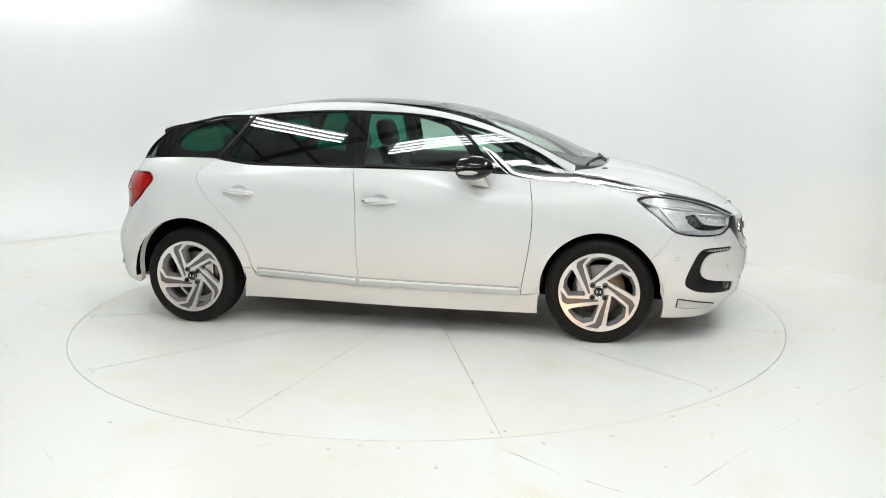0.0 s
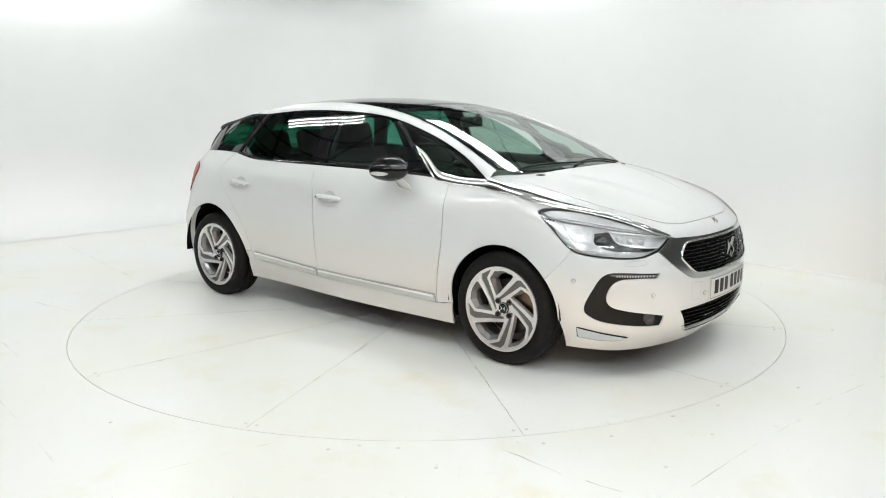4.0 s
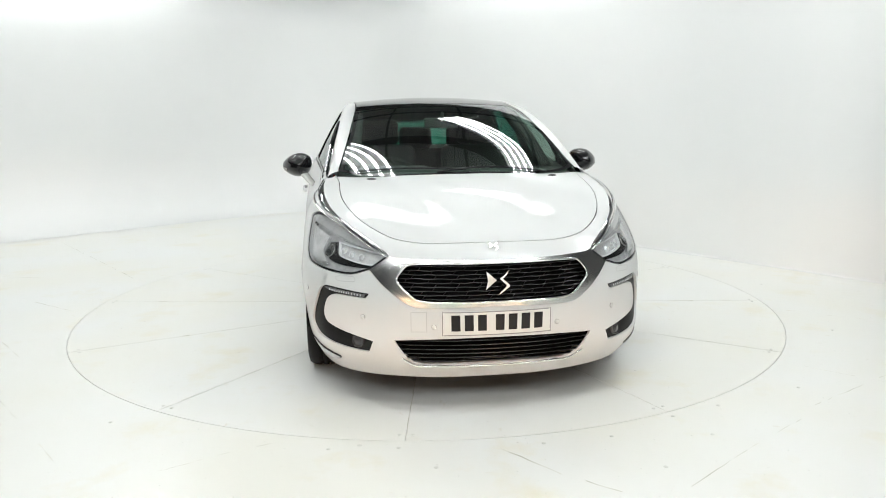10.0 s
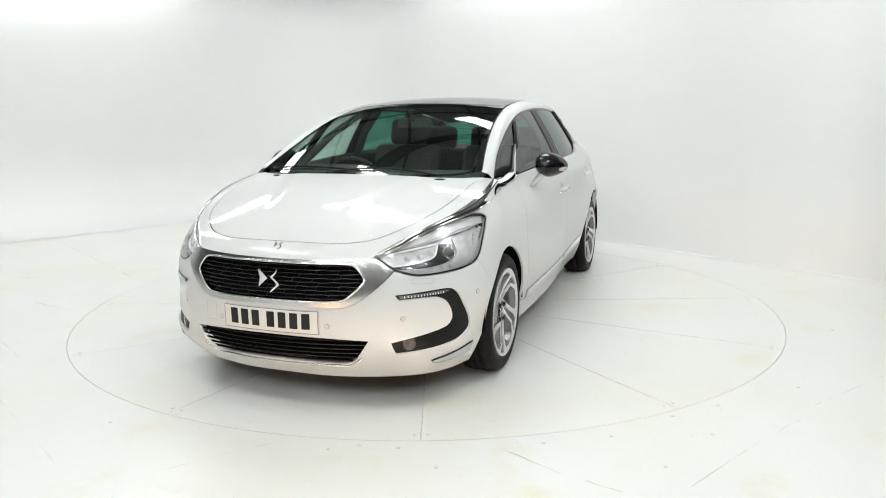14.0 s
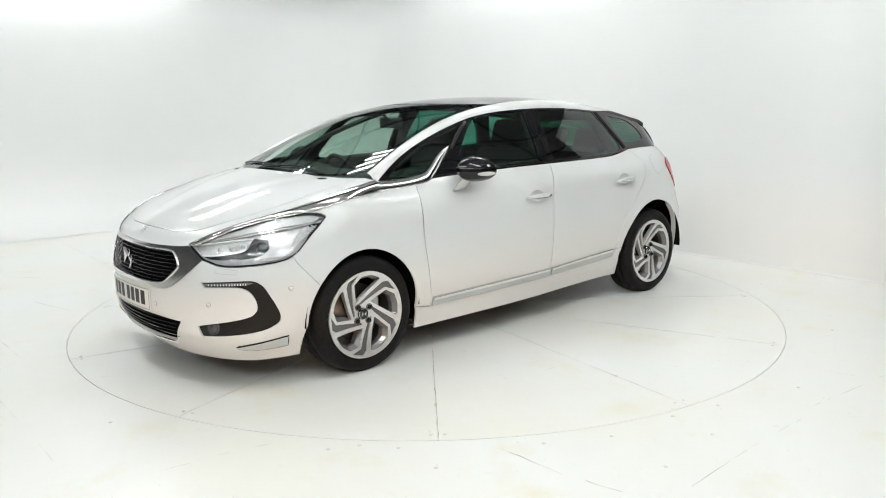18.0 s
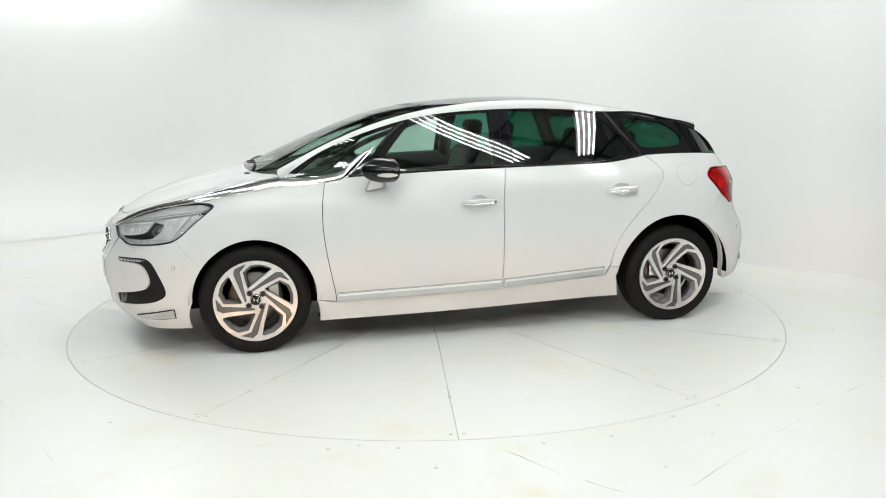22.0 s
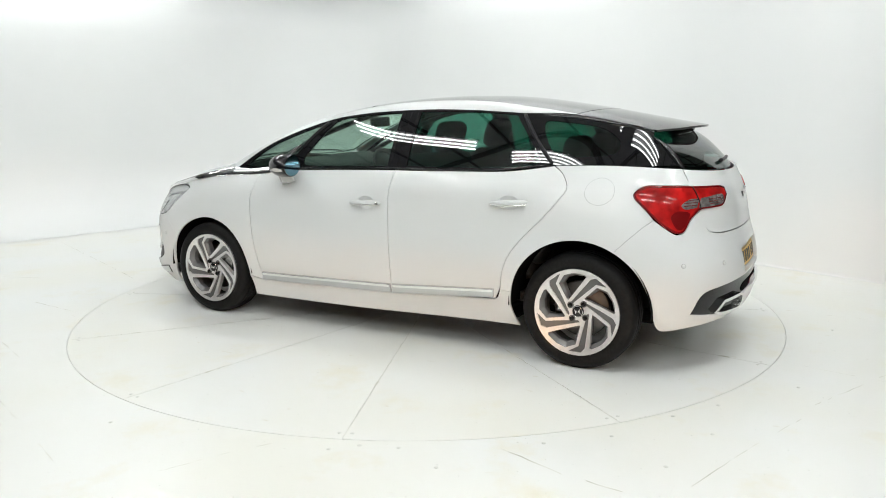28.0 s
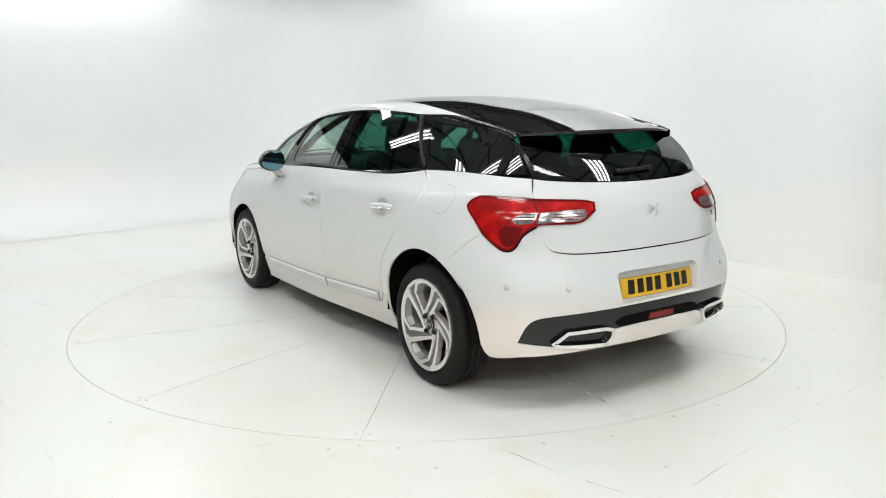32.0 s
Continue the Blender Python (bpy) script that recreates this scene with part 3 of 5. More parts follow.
bumper = [(0, .142), F(.26, .142), F(.47, .145), X(1.95, .150), X(1.738, .160, 1), X(1.724, .328)] + [X(*q) for q in arch(HUB_F, RF, 4, A_F - 3, 5)] + [X(*arch(HUB_F, RF, A_F, A_F + 1)[0], 1), X(1.79, .700, 1), X(1.82, .686), X(1.93, .666), X(2.08, .658), X(2.141, .688, 1), F(.504, .608), F(.40, .536), F(.30, .525), (0, .533)]
panel("front_bumper", hull, across(bumper), PAINT, holes=[across(lowgrille), fog, [(-p[0], *p[1:]) for p in fog][::-1]], sides=(1,), step=0.03, gap=0.0008)
surround = [(0, .533), F(.30, .525), F(.40, .536), F(.504, .608), X(2.141, .690, 1), X(2.166, .757, 1), F(.46, .752), F(.25, .745), (0, .742)]
mouth = [(0, .553), F(.20, .553), F(.33, .556), F(.38, .568), F(.455, .64), F(.452, .67), F(.41, .718), F(.36, .727), F(.2, .728), (0, .728)]
BRUSHED = material("polished_chrome", (0.78, 0.78, 0.78), 0.08, 1.0)
panel("grille_surround", hull, across(surround), material("satin_surround", (0.76, 0.76, 0.76), 0.2, 1.0), holes=[across(mouth)], sides=(1,), lift=0.004, step=0.025, label="polished chrome grille surround")
grille = panel("grille", hull, across(mouth), LINER, sides=(1,), lift=-0.035, gap=-0.01, depth=0)
lower_grille = panel("lower_grille", hull, across(lowgrille), LINER, sides=(1,), lift=-0.045, gap=-0.02, depth=0)
fogs = panel("fog_light_trim", hull, fog, material("fog_trim_black", (0.008, 0.008, 0.008), 0.5, 0, 0.15, 0.2), lift=-0.012, gap=-0.004, depth=0)
lamps = panel("headlight", hull, headlight, LENS, lift=0.001, label="clear headlight lens over chromed reflectors", step=0.03)

fender = [X(.93, .998, 1), X(.953, .876), X(.955, .742), X(.942, .608), X(.915, .45), X(.889, .285, 1), X(1.004, .300, 1)] + [X(*q) for q in arch(HUB_F, RF, 178, A_F + 3, 20)] + [X(*arch(HUB_F, RF, A_F, A_F + 1)[0], 1), X(1.79, .700, 1), X(1.745, .733), X(1.648, .817), X(1.598, .857), X(1.569, .884), X(1.598, .903), X(1.66, .907, 1), X(1.43, .958), X(1.096, .990)]
panel("front_wing", hull, fender, PAINT, step=0.03, gap=0.0005)
fdoor = [X(.929, 1.0, 1), X(.80, 1.026), X(.5, 1.042), X(.2, 1.055), X(-.19, 1.065, 1), X(-.166, .891), X(-.167, .647), X(-.166, .364), X(-.172, .305, 1), X(.35, .295), X(.887, .282, 1), X(.913, .45), X(.940, .608), X(.953, .742), X(.951, .876)]
rdoor = [X(-.19, 1.065, 1), X(-.55, 1.070), X(-.9, 1.078), X(-1.10, 1.100), X(-1.18, 1.112, 1), X(-1.242, 1.07), X(-1.284, 1.0), X(-1.249, .936), X(-1.164, .832), X(-1.06, .727), X(-.975, .623), X(-.926, .513), X(-.902, .409), X(-.872, .345, 1), X(-.5, .322), X(-.172, .305, 1), X(-.166, .364), X(-.167, .647), X(-.166, .891)]


def oval(x, z, a, b, n=20):
    return [X(x + a * math.cos(2 * math.pi * i / n), z + b * math.sin(2 * math.pi * i / n)) for i in range(n)]


HANDLES = {"front": (-.004, .864), "rear": (-.962, .910)}
doors_f = panel("front_door", hull, fdoor, PAINT, gap=.0022, holes=[oval(*HANDLES["front"], .062, .040)])
doors_r = panel("rear_door", hull, rdoor, PAINT, gap=.0022, holes=[oval(*HANDLES["rear"], .062, .040)])
sill = [X(.988, .160, 1), X(1.004, .298, 1), X(.887, .280), X(.35, .293), X(-.172, .303), X(-.5, .320), X(-.872, .343), X(-.905, .400, 1), X(-.972, .395, 1), X(-.964, .328), X(-1.0, .182, 1)]
panel("sill", hull, sill, PAINT)
tail = [X(-1.88, 1.014), X(-1.78, 1.02), X(-1.68, 1.017), X(-1.637, .972), X(-1.70, .900), X(-1.77, .83), X(-1.845, .776), X(-1.885, .779), X(-1.91, .845), X(-1.946, .888), B(.443, .895), B(.352, .945, 1), B(.345, .990, 1), B(.40, 1.003)]
quarter = [X(-1.185, 1.113, 1), X(-1.4, 1.118), X(-1.6, 1.116), X(-1.832, 1.100, 1), X(-1.864, 1.05), X(-1.885, 1.016, 1), X(-1.78, 1.022), X(-1.68, 1.019), X(-1.635, .972), X(-1.70, .899), X(-1.746, .846, 1), X(-1.691, .802), X(-1.62, .733)] + [X(*arch(HUB_R, RR, A_R + 0.1, A_R)[0], 1)] + [X(*q) for q in arch(HUB_R, RR, A_R - 4, 10, 20)] + [X(-.972, .397, 1), X(-.905, .402, 1), X(-.926, .513), X(-.975, .623), X(-1.06, .727), X(-1.164, .832), X(-1.249, .936), X(-1.284, 1.0), X(-1.242, 1.07)]
panel("rear_quarter_panel", hull, quarter, PAINT, step=0.03, gap=0.0008)
rear_b = [(END, .300), B(.39, .298), X(-1.95, .270), X(-1.80, .250), X(-1.765, .328)] + [X(*q) for q in arch(HUB_R, RR, 176, A_R + 3, 8)] + [X(*arch(HUB_R, RR, A_R, A_R + 1)[0], 1), X(-1.62, .733), X(-1.691, .802), X(-1.746, .846, 1), X(-1.77, .828), X(-1.845, .773), X(-1.887, .776), X(-1.912, .843), X(-1.946, .886, 1), X(-1.969, .812), X(-1.992, .770), B(.47, .752), (END, .750)]
diffuser = [(END, .392), B(.30, .382), B(.33, .335), B(.55, .318), X(-1.94, .340, 1), X(-1.993, .448), B(.62, .476), B(.235, .493), (END, .497)]
recess = [(END, .503), B(.268, .503, 1), B(.282, .640), B(.255, .655), (END, .658)]
panel("rear_bumper", hull, across(rear_b, 1), PAINT, holes=[across(diffuser, 1), across(recess, 1)], sides=(1,), step=0.03, gap=0.0008, depth=0.034)
panel("plate_recess", hull, across(recess, 1), PAINT, sides=(1,), lift=-.030, gap=-.006, depth=0)
panel("diffuser", hull, across(diffuser, 1), BLACK, sides=(1,), lift=-0.012, gap=-0.004, label="gloss black rear diffuser")
gate_low = [(END, .754), B(.47, .756), X(-1.990, .773), X(-1.967, .815), X(-1.944, .886), X(-1.90, .95), X(-1.882, 1.012, 1), X(-1.866, 1.05), X(-1.836, 1.099, 1), B(.53, 1.092), B(.30, 1.078), (END, 1.072)]
panel("tailgate", hull, across(gate_low, 1), PAINT, sides=(1,), step=0.03)
TAILRED = mottle(material("tail_light_red", (0.5, 0.012, 0.012), 0.3, 0, 0.5, 0.1), 16, (0.26, 0.003, 0.003), (0.52, 0.009, 0.008), 3)
tails = panel("tail_light", hull, tail, TAILRED, lift=0.006, gap=0.003, step=0.025, label="red tail light with a clear lens band")

# dark sheet added behind the panels: its colour gives the gaps shade, stops stray light
inner = [X(1.0, .17, 1)] + [X(*q) for q in arch(HUB_F, RF + .012, 176, 40, 12)] + [X(1.66, .86, 1), X(1.3, .90), X(.9, .95), X(0, 1.03), X(-1.2, 1.07), X(-1.75, 1.05, 1), X(-1.73, .84, 1)] + [X(*q) for q in arch(HUB_R, RR + .012, 126, 6, 12)] + [X(-.95, .19, 1)]
panel("gap_shade_shell", hull, inner, GAP, lift=-0.025, gap=0, depth=0)

# bonnet and the white nose round it
bonnet = [(1.405, 0, 1), (1.385, .35), (1.30, .60), (1.207, .712, 1), (1.33, .700), (1.622, .688), (1.898, .607), (2.069, .483), (2.144, .337), (2.172, .17), (2.180, 0)]
panel("bonnet", bonnet_top, flip_y(bonnet), PAINT, sides=(1,), step=0.03, gap=0.0002)
nose = [(2.184, 0, 1), (2.175, .17), (2.147, .338), (2.072, .486), (1.90, .611), (1.624, .692), (1.33, .704), (1.206, .716, 1), (1.195, .774, 1), (1.33, .788), (1.61, .772), (1.92, .668), (2.08, .562), (2.166, .487, 1), (2.187, .45), (2.238, .25), (2.258, 0, 1)]
panel("nose_panel", bonnet_top, nose[:-1] + [(2.258, 0), ] + [(p[0], -p[1], *p[2:]) for p in nose[1:-1]][::-1], PAINT, sides=(1,), step=0.03, gap=0.0002)


def ribbon(a, b, n, bulge, out):
    """A bowed strip between two lines of points."""
    rows = []
    for p, q in zip(a, b):
        p, q = np.array(p, float), np.array(q, float)
        rows.append([p + (q - p) * k / n + np.array(out) * bulge * 4 * (k / n) * (1 - k / n) for k in range(n + 1)])
    return loft(rows)


def both(name, vf, mat, label="", parent=car):
    """A form and its mirror image."""
    v, f = vf
    put(name, mesh_of(name, v, f, mat), parent, label, HOME if parent is car else None)
    put(name, mesh_of(name, [(x, -y, z) for x, y, z in v], [g[::-1] for g in f], mat), parent, label, HOME if parent is car else None)


xs = np.linspace(2.166, 1.19, 26)
IN_Y = Spline([1.19, 1.33, 1.61, 1.92, 2.08, 2.166], [.772, .786, .770, .666, .560, .485])
LOW_Z = Spline([.9, 1.096, 1.427, 1.63, 1.80, 2.017, 2.165], [.996, .989, .955, .915, .887, .826, .752])
top_edge = [tuple(bonnet_top(x, IN_Y(x)) + [0, 0, .003]) for x in xs]
low_edge = [tuple(hull(np.array([girth(float(LOW_Z(x)), x=x)]), np.array([float(LOW_Z(x))]))[0] + [0, .003, 0]) for x in xs]
both("wing_chrome_strip", ribbon(top_edge, low_edge, 6, 0.012, (0, .5, .8)), BRUSHED, "polished chrome strip along the bonnet edge")

v, f = tube([tuple(np.array(q) + [0, .003, .001]) for q in low_edge], .004, 8)
both("strip_lip", (v, f), CHROME)

# glass and roof
screen = [(1.40, 0, 1), (1.385, .35), (1.30, .59), (1.20, .702, 1), (.95, .651), (.6, .598), (.171, .558, 1), (.26, .3), (.29, 0)]
panel("windscreen", roof_top, flip_y(screen), SCREEN, sides=(1,), step=0.04, gap=0.004, label="raked clear windscreen with a green tint")
border = outline(flip_y(screen), .03)
panel("screen_border", roof_top, flip_y(screen), BLACK, holes=[inset(border, .026)], sides=(1,), step=.04, gap=.0045, lift=.0012, depth=0, fine=.03, label="black printed border of the windscreen")
roof = [(.283, 0, 1), (.253, .3), (.163, .555, 1), (-.4, .556), (-.974, .551), (-1.22, .548, 1), (-1.26, .3), (-1.28, 0)]
panel("roof_glass", roof_top, flip_y(roof), BLACK, sides=(1,), step=0.04, label="gloss black panoramic roof")
spoil = [(-1.286, 0, 1), (-1.266, .3), (-1.226, .547, 1), (-1.5, .545), (-1.685, .542, 1), (-1.79, .35), (-1.85, 0)]
panel("spoiler", roof_top, flip_y(spoil), BLACK, sides=(1,), step=0.04, depth=0.012, label="gloss black roof spoiler")

xs = np.linspace(1.2, -1.672, 70)
edge = [np.array([x, float(EDGE_Y(x)), float(roof_top(x, EDGE_Y(x))[2])]) for x in xs]
rail = [np.array(flank(x, RAIL_Z(x))) for x in xs]


def bowed(e, r, k):
    """A point across the cant rail, k from the roof edge to the window line."""
    return e + (r - e) * k + np.array([0, .7, .7]) * .018 * 4 * k * (1 - k)


def taper(x):
    """How much of the cant rail is white; the rest, towards the tail, is black."""
    u = min(1.0, max(0.0, (x + 1.42) / 0.50))
    return 0.02 + 0.98 * (1 - (1 - u) ** 1.6)


both("roof_rail", loft([[bowed(e, r, taper(x) * k / 8) for k in range(9)] for x, e, r in zip(xs, edge, rail) if x > -1.43]), PAINT)
both("roof_rail_end", loft([[bowed(e, r, taper(x) + (1 - taper(x)) * k / 6) for k in range(7)] for x, e, r in zip(xs, edge, rail) if x < -.88]), BLACK)
sx = [1.2, 1.0, .8, .5, .2, -.19, -.55, -.9, -1.08, -1.18, -1.4, -1.6, -1.795]
rx = [-1.74, -1.67, -1.6, -1.4, -1.1, -.8, -.4, 0, .3, .45, .6, .7, .8, .9, 1.0, 1.08, 1.14]
frame_path = [(x, float(SILL_Z(x)) - .004) for x in sx]
frame_path[0] = (1.2, 1.022, 1)
frame_path[-1] = (-1.797, 1.118, 1)
frame_path += [(x, float(RAIL_Z(x))) for x in rx]
w_quarter = [(1.10, 1.045, 1), (.98, 1.130), (.86, 1.195), (.68, 1.265), (.48, 1.328, 1), (.62, 1.165), (.74, 1.055, 1), (.86, 1.048)]
w_front = [(.37, 1.345), (.19, 1.385), (0, 1.400), (-.125, 1.405, 1), (-.115, 1.085, 1), (.45, 1.068), (.56, 1.075), (.57, 1.12)]
w_rear = [(-.265, 1.412, 1), (-.5, 1.412), (-.78, 1.402), (-.90, 1.390, 1), (-1.05, 1.20), (-1.09, 1.135), (-1.03, 1.102), (-.9, 1.094), (-.255, 1.090, 1)]
w_back = [(-1.075, 1.345), (-1.2, 1.348), (-1.40, 1.316), (-1.50, 1.25), (-1.50, 1.185), (-1.40, 1.165), (-1.25, 1.16), (-1.15, 1.19)]
panel("window_frame", flank, frame_path, BLACK, holes=[w_quarter, w_front, w_rear, w_back], gap=0, step=0.04, label="gloss black window surround")
panel("quarter_window", flank, w_quarter, GLASS, gap=-0.003, lift=-0.003, depth=0)
panel("front_door_window", flank, w_front, GLASS, gap=-0.003, lift=-0.003, depth=0)
panel("rear_door_window", flank, w_rear, PRIVACY, gap=-0.003, lift=-0.003, depth=0, label="dark privacy glass")
panel("rear_quarter_window", flank, w_back, PRIVACY, gap=-0.003, lift=-0.003, depth=0, label="dark privacy glass")


def gate_glass(y, v):
    """Rear window: v from its foot to the spoiler."""
    y, v = np.broadcast_arrays(np.asarray(y, float), np.asarray(v, float))
    x0, z0 = -1.985 + .43 * y * y, 1.074 + .07 * y * y
    x1, z1 = -1.655 + .10 * y * y, 1.318 - .09 * y * y
    bow = 4 * v * (1 - v)
    return np.stack([x0 + (x1 - x0) * v - .02 * bow, y * (1 + .03 * v), z0 + (z1 - z0) * v + .02 * bow], -1)


panel("rear_window", gate_glass, [(-.565, 0, 1), (0, 0), (.565, 0, 1), (.535, 1, 1), (0, 1), (-.535, 1, 1)], PRIVACY, sides=(1,), step=0.05, label="dark rear window")
ga = [tuple(gate_glass(.566 - .03 * k / 8, k / 8)) for k in range(9)]
fb = [tuple(flank(-1.797 + .127 * k / 8, float(RAIL_Z(-1.797 + .127 * k / 8)))) for k in range(9)]
both("rear_pillar", ribbon(ga, fb, 4, 0.01, (-.7, .7, 0)), BLACK)

# wheels
ALLOY = mottle(material("diamond_cut_alloy", (0.68, 0.68, 0.68), 0.32, 0.6, 0.3), 40, (0.66, 0.66, 0.66), (0.72, 0.72, 0.72), 3)
GREY = material("grey_alloy", (0.12, 0.12, 0.12), 0.35, 0.35, 0.5)
BEVEL = material("light_grey_alloy", (0.20, 0.20, 0.205), 0.3, 0.4, 0.5)
DISC = material("brake_disc_steel", (0.15, 0.14, 0.13), 0.35, 1.0)


def rim_turn(p, k):
    a = radians(-72 * k)
    return [(x * math.cos(a) - y * math.sin(a), x * math.sin(a) + y * math.cos(a), *c) for x, y, *c in p]


# one fifth of the rim: the opening, its chamfer, and the grey channel beside the blade
W_OPEN = [(-.225, .30, 1), (-.344, .684, 1), (-.18, .874, 1), (.06, .905), (.30, .85, 1), (.335, .80, 1), (-.200, .265, 1)]
W_CHAN = [(-.165, .205, 1), (.422, .733, 1), (.561, .754, 1), (.789, .535, 1), (.522, .605, 1), (-.105, .185, 1)]
W_CHAMFER = [((-.225, .30), (-.195, .33)), ((-.344, .684), (-.262, .672)), ((-.18, .874), (-.135, .800)), ((.06, .905), (.06, .835)), ((.30, .85), (.27, .795)), ((.335, .80), (.30, .765))]
RIM = 0.243


def rim_face(u, v):
    r = np.hypot(u, v)
    return np.stack([-u * RIM, -0.045 * (1 - np.clip(r, 0, 1) ** 2) * 0.9 + 0.0 * u, v * RIM], -1)


def make_wheel(hx, side, phase):
    """Hub at the origin, outer face towards +y."""
    prof = [(.245, -.19), (.262, -.205), (.315, -.205), (.330, -.185), (.334, -.162), (.326, -.160), (.326, -.152), (.335, -.150), (.3355, -.122), (.327, -.120), (.327, -.112), (.3355, -.110), (.335, -.082), (.327, -.080), (.327, -.072), (.335, -.070), (.334, -.05), (.329, -.028), (.315, -.008), (.290, .0), (.262, -.004), (.250, -.012), (.242, -.02)]
    prof = [(r * .98, y) for r, y in prof]
    v, f = lathe(prof, 72)
    m = Matrix.Translation((hx - AX, side * .902 - AY, WHEEL_Z)) @ Matrix.Rotation(0 if side > 0 else math.pi, 4, "Z") @ Matrix.Rotation(radians(phase), 4, "Y")
    w = put("wheel", mesh_of("wheel", v, [g[::-1] for g in f], RUBBER), car, "black low-profile tyre on a five-spoke alloy wheel", m)
    v, f = lathe([(.240, -.018), (.246, -.008), (.241, -.005), (.236, -.02), (.230, -.06), (.217, -.17)], 72)
    put("rim_barrel", mesh_of("rim_barrel", v, [g[::-1] for g in f], GREY), w)
    holes = [outline(rim_turn(W_OPEN, k), 0.06) for k in range(5)]
    circ = [(math.cos(2 * math.pi * i / 90), math.sin(2 * math.pi * i / 90)) for i in range(90)]
    chans = [outline(rim_turn(W_CHAN, k), 0.06) for k in range(5)]
    v, f, n = sheet_flat(circ, holes + chans, 0.0, 0.03)
    put("rim_face", mesh_of("rim_face", v, f, ALLOY, n), w, "machined silver spokes")
    for c in chans:
        v, f, n = sheet_flat(inset(c, -0.005), [], -0.008, 0.02)
        put("spoke_channel", mesh_of("spoke_channel", v, f, GREY, n), w)
    for k in range(5):
        top = rim_turn([a for a, b in W_CHAMFER], k)
        low = rim_turn([b for a, b in W_CHAMFER], k)
        rows = [[rim_face(*p), rim_face(*p) - [0, .004, 0], rim_face(*q) - [0, .026, 0], rim_face(*q) - [0, .06, 0]] for p, q in zip(top, low)]
        v, f = loft(rows)
        put("chamfer", mesh_of("chamfer", v, f, BEVEL, smooth=False), w)
    v, f = lathe([(0.0, -.10), (.155, -.10), (.16, -.105), (.16, -.125), (.0, -.125)], 48)
    put("brake_disc", mesh_of("brake_disc", v, [g[::-1] for g in f], DISC), w)
    v, f = lathe([(0.0, -.028), (.026, -.028), (.032, -.03), (.034, -.034), (.034, -.06)], 32)
    put("centre_cap", mesh_of("centre_cap", v, [g[::-1] for g in f], BLACK), w)
    for k in range(4):
        a = radians(45 + 90 * k)
        bx, bz = .054 * math.cos(a), .054 * math.sin(a)
        v, f = lathe([(0.0, -.018), (.009, -.018), (.012, -.022), (.012, -.05)], 12)
        put("wheel_bolt", mesh_of("wheel_bolt", [(x + bx, y, z + bz) for x, y, z in v], [g[::-1] for g in f], BLACK), w)
        v, f = lathe([(.0125, -.034), (.0165, -.030), (.0185, -.034), (.0185, -.05)], 16)
        put("bolt_seat", mesh_of("bolt_seat", [(x + bx, y, z + bz) for x, y, z in v], [g[::-1] for g in f], GREY), w)
    v, f = lathe([(.0285, -.0275), (.0300, -.0262), (.0315, -.0285)], 32)
    put("cap_ring", mesh_of("cap_ring", v, [g[::-1] for g in f], CHROME), w)
    for sx in (-1, 1):
        bm = bmesh.new()
        vs = [bm.verts.new((sx * px, -.0262, pz)) for px, pz in ((.003, 0), (.016, .013), (.012, 0), (.016, -.013))]
        bm.faces.new(vs if sx < 0 else vs[::-1])
        part("cap_badge", bm, CHROME, w)
    return w


def sheet_flat(path, holes, lift, depth):
    """A flat-ish wheel face, outwards +y."""
    v, f, n = sheet(rim_face, path, holes, 0.07, 0, 0)
    v, n = np.array(v), np.array(n)
    s = np.where(n[:, 1] < 0, -1.0, 1.0)
    n = n * s[:, None]
    fl = np.mean(s) < 0
    f = [g[::-1] if fl else g for g in f]
    v = v + n * lift
    verts, norms, faces = [tuple(p) for p in v], [tuple(p) for p in n], list(f)
    cnt = {}
    for g in f:
        for i in range(3):
            k = tuple(sorted((g[i], g[(i + 1) % 3])))
            cnt[k] = cnt.get(k, 0) + 1
    for g in f:
        for i in range(3):
            a, b = g[i], g[(i + 1) % 3]
            if cnt[tuple(sorted((a, b)))] == 1:
                o = len(verts)
                pa, pb = v[a], v[b]
                nn = np.cross(pb - pa, n[a])
                nn = nn / max(np.linalg.norm(nn), 1e-9)
                verts += [tuple(pa), tuple(pb), tuple(pb - [0, depth, 0]), tuple(pa - [0, depth, 0])]
                norms += [tuple(nn)] * 4
                faces.append([o + 1, o, o + 3, o + 2])
    return verts, faces, norms


for hx, side, ph in ((HUB_F, 1, -6), (HUB_R, 1, 8.5), (HUB_F, -1, 0), (HUB_R, -1, -7.5)):
    make_wheel(hx, side, ph)

# wheel-arch liners and floor pan
for hx, r in ((HUB_F, RF + .02), (HUB_R, RR + .01)):
    rows = []
    for i in range(25):
        a = radians(-2 + 184 * i / 24)
        rows.append([(hx + r * math.cos(a), y, HUB_Z + r * math.sin(a)) for y in (.895, .80, .60)])
    v, f = loft(rows)
    f.append([i * 3 + 2 for i in range(25)])
    both("arch_liner", (v, f), LINER)
pan = bmesh.new()
box(pan, (-1.72, -.60, .22), (2.0, .60, .30), .02)
box(pan, (-.95, -.80, .19), (.97, .80, .30), .02)
part("floor_pan", pan, LINER, car, at=HOME)
part("silencer", box(bmesh.new(), (-2.0, -.58, .235), (-1.78, -.12, .34), .05, 3), material("silencer_steel", (0.10, 0.10, 0.10), 0.5, 0.6), car, at=HOME, smooth=True)



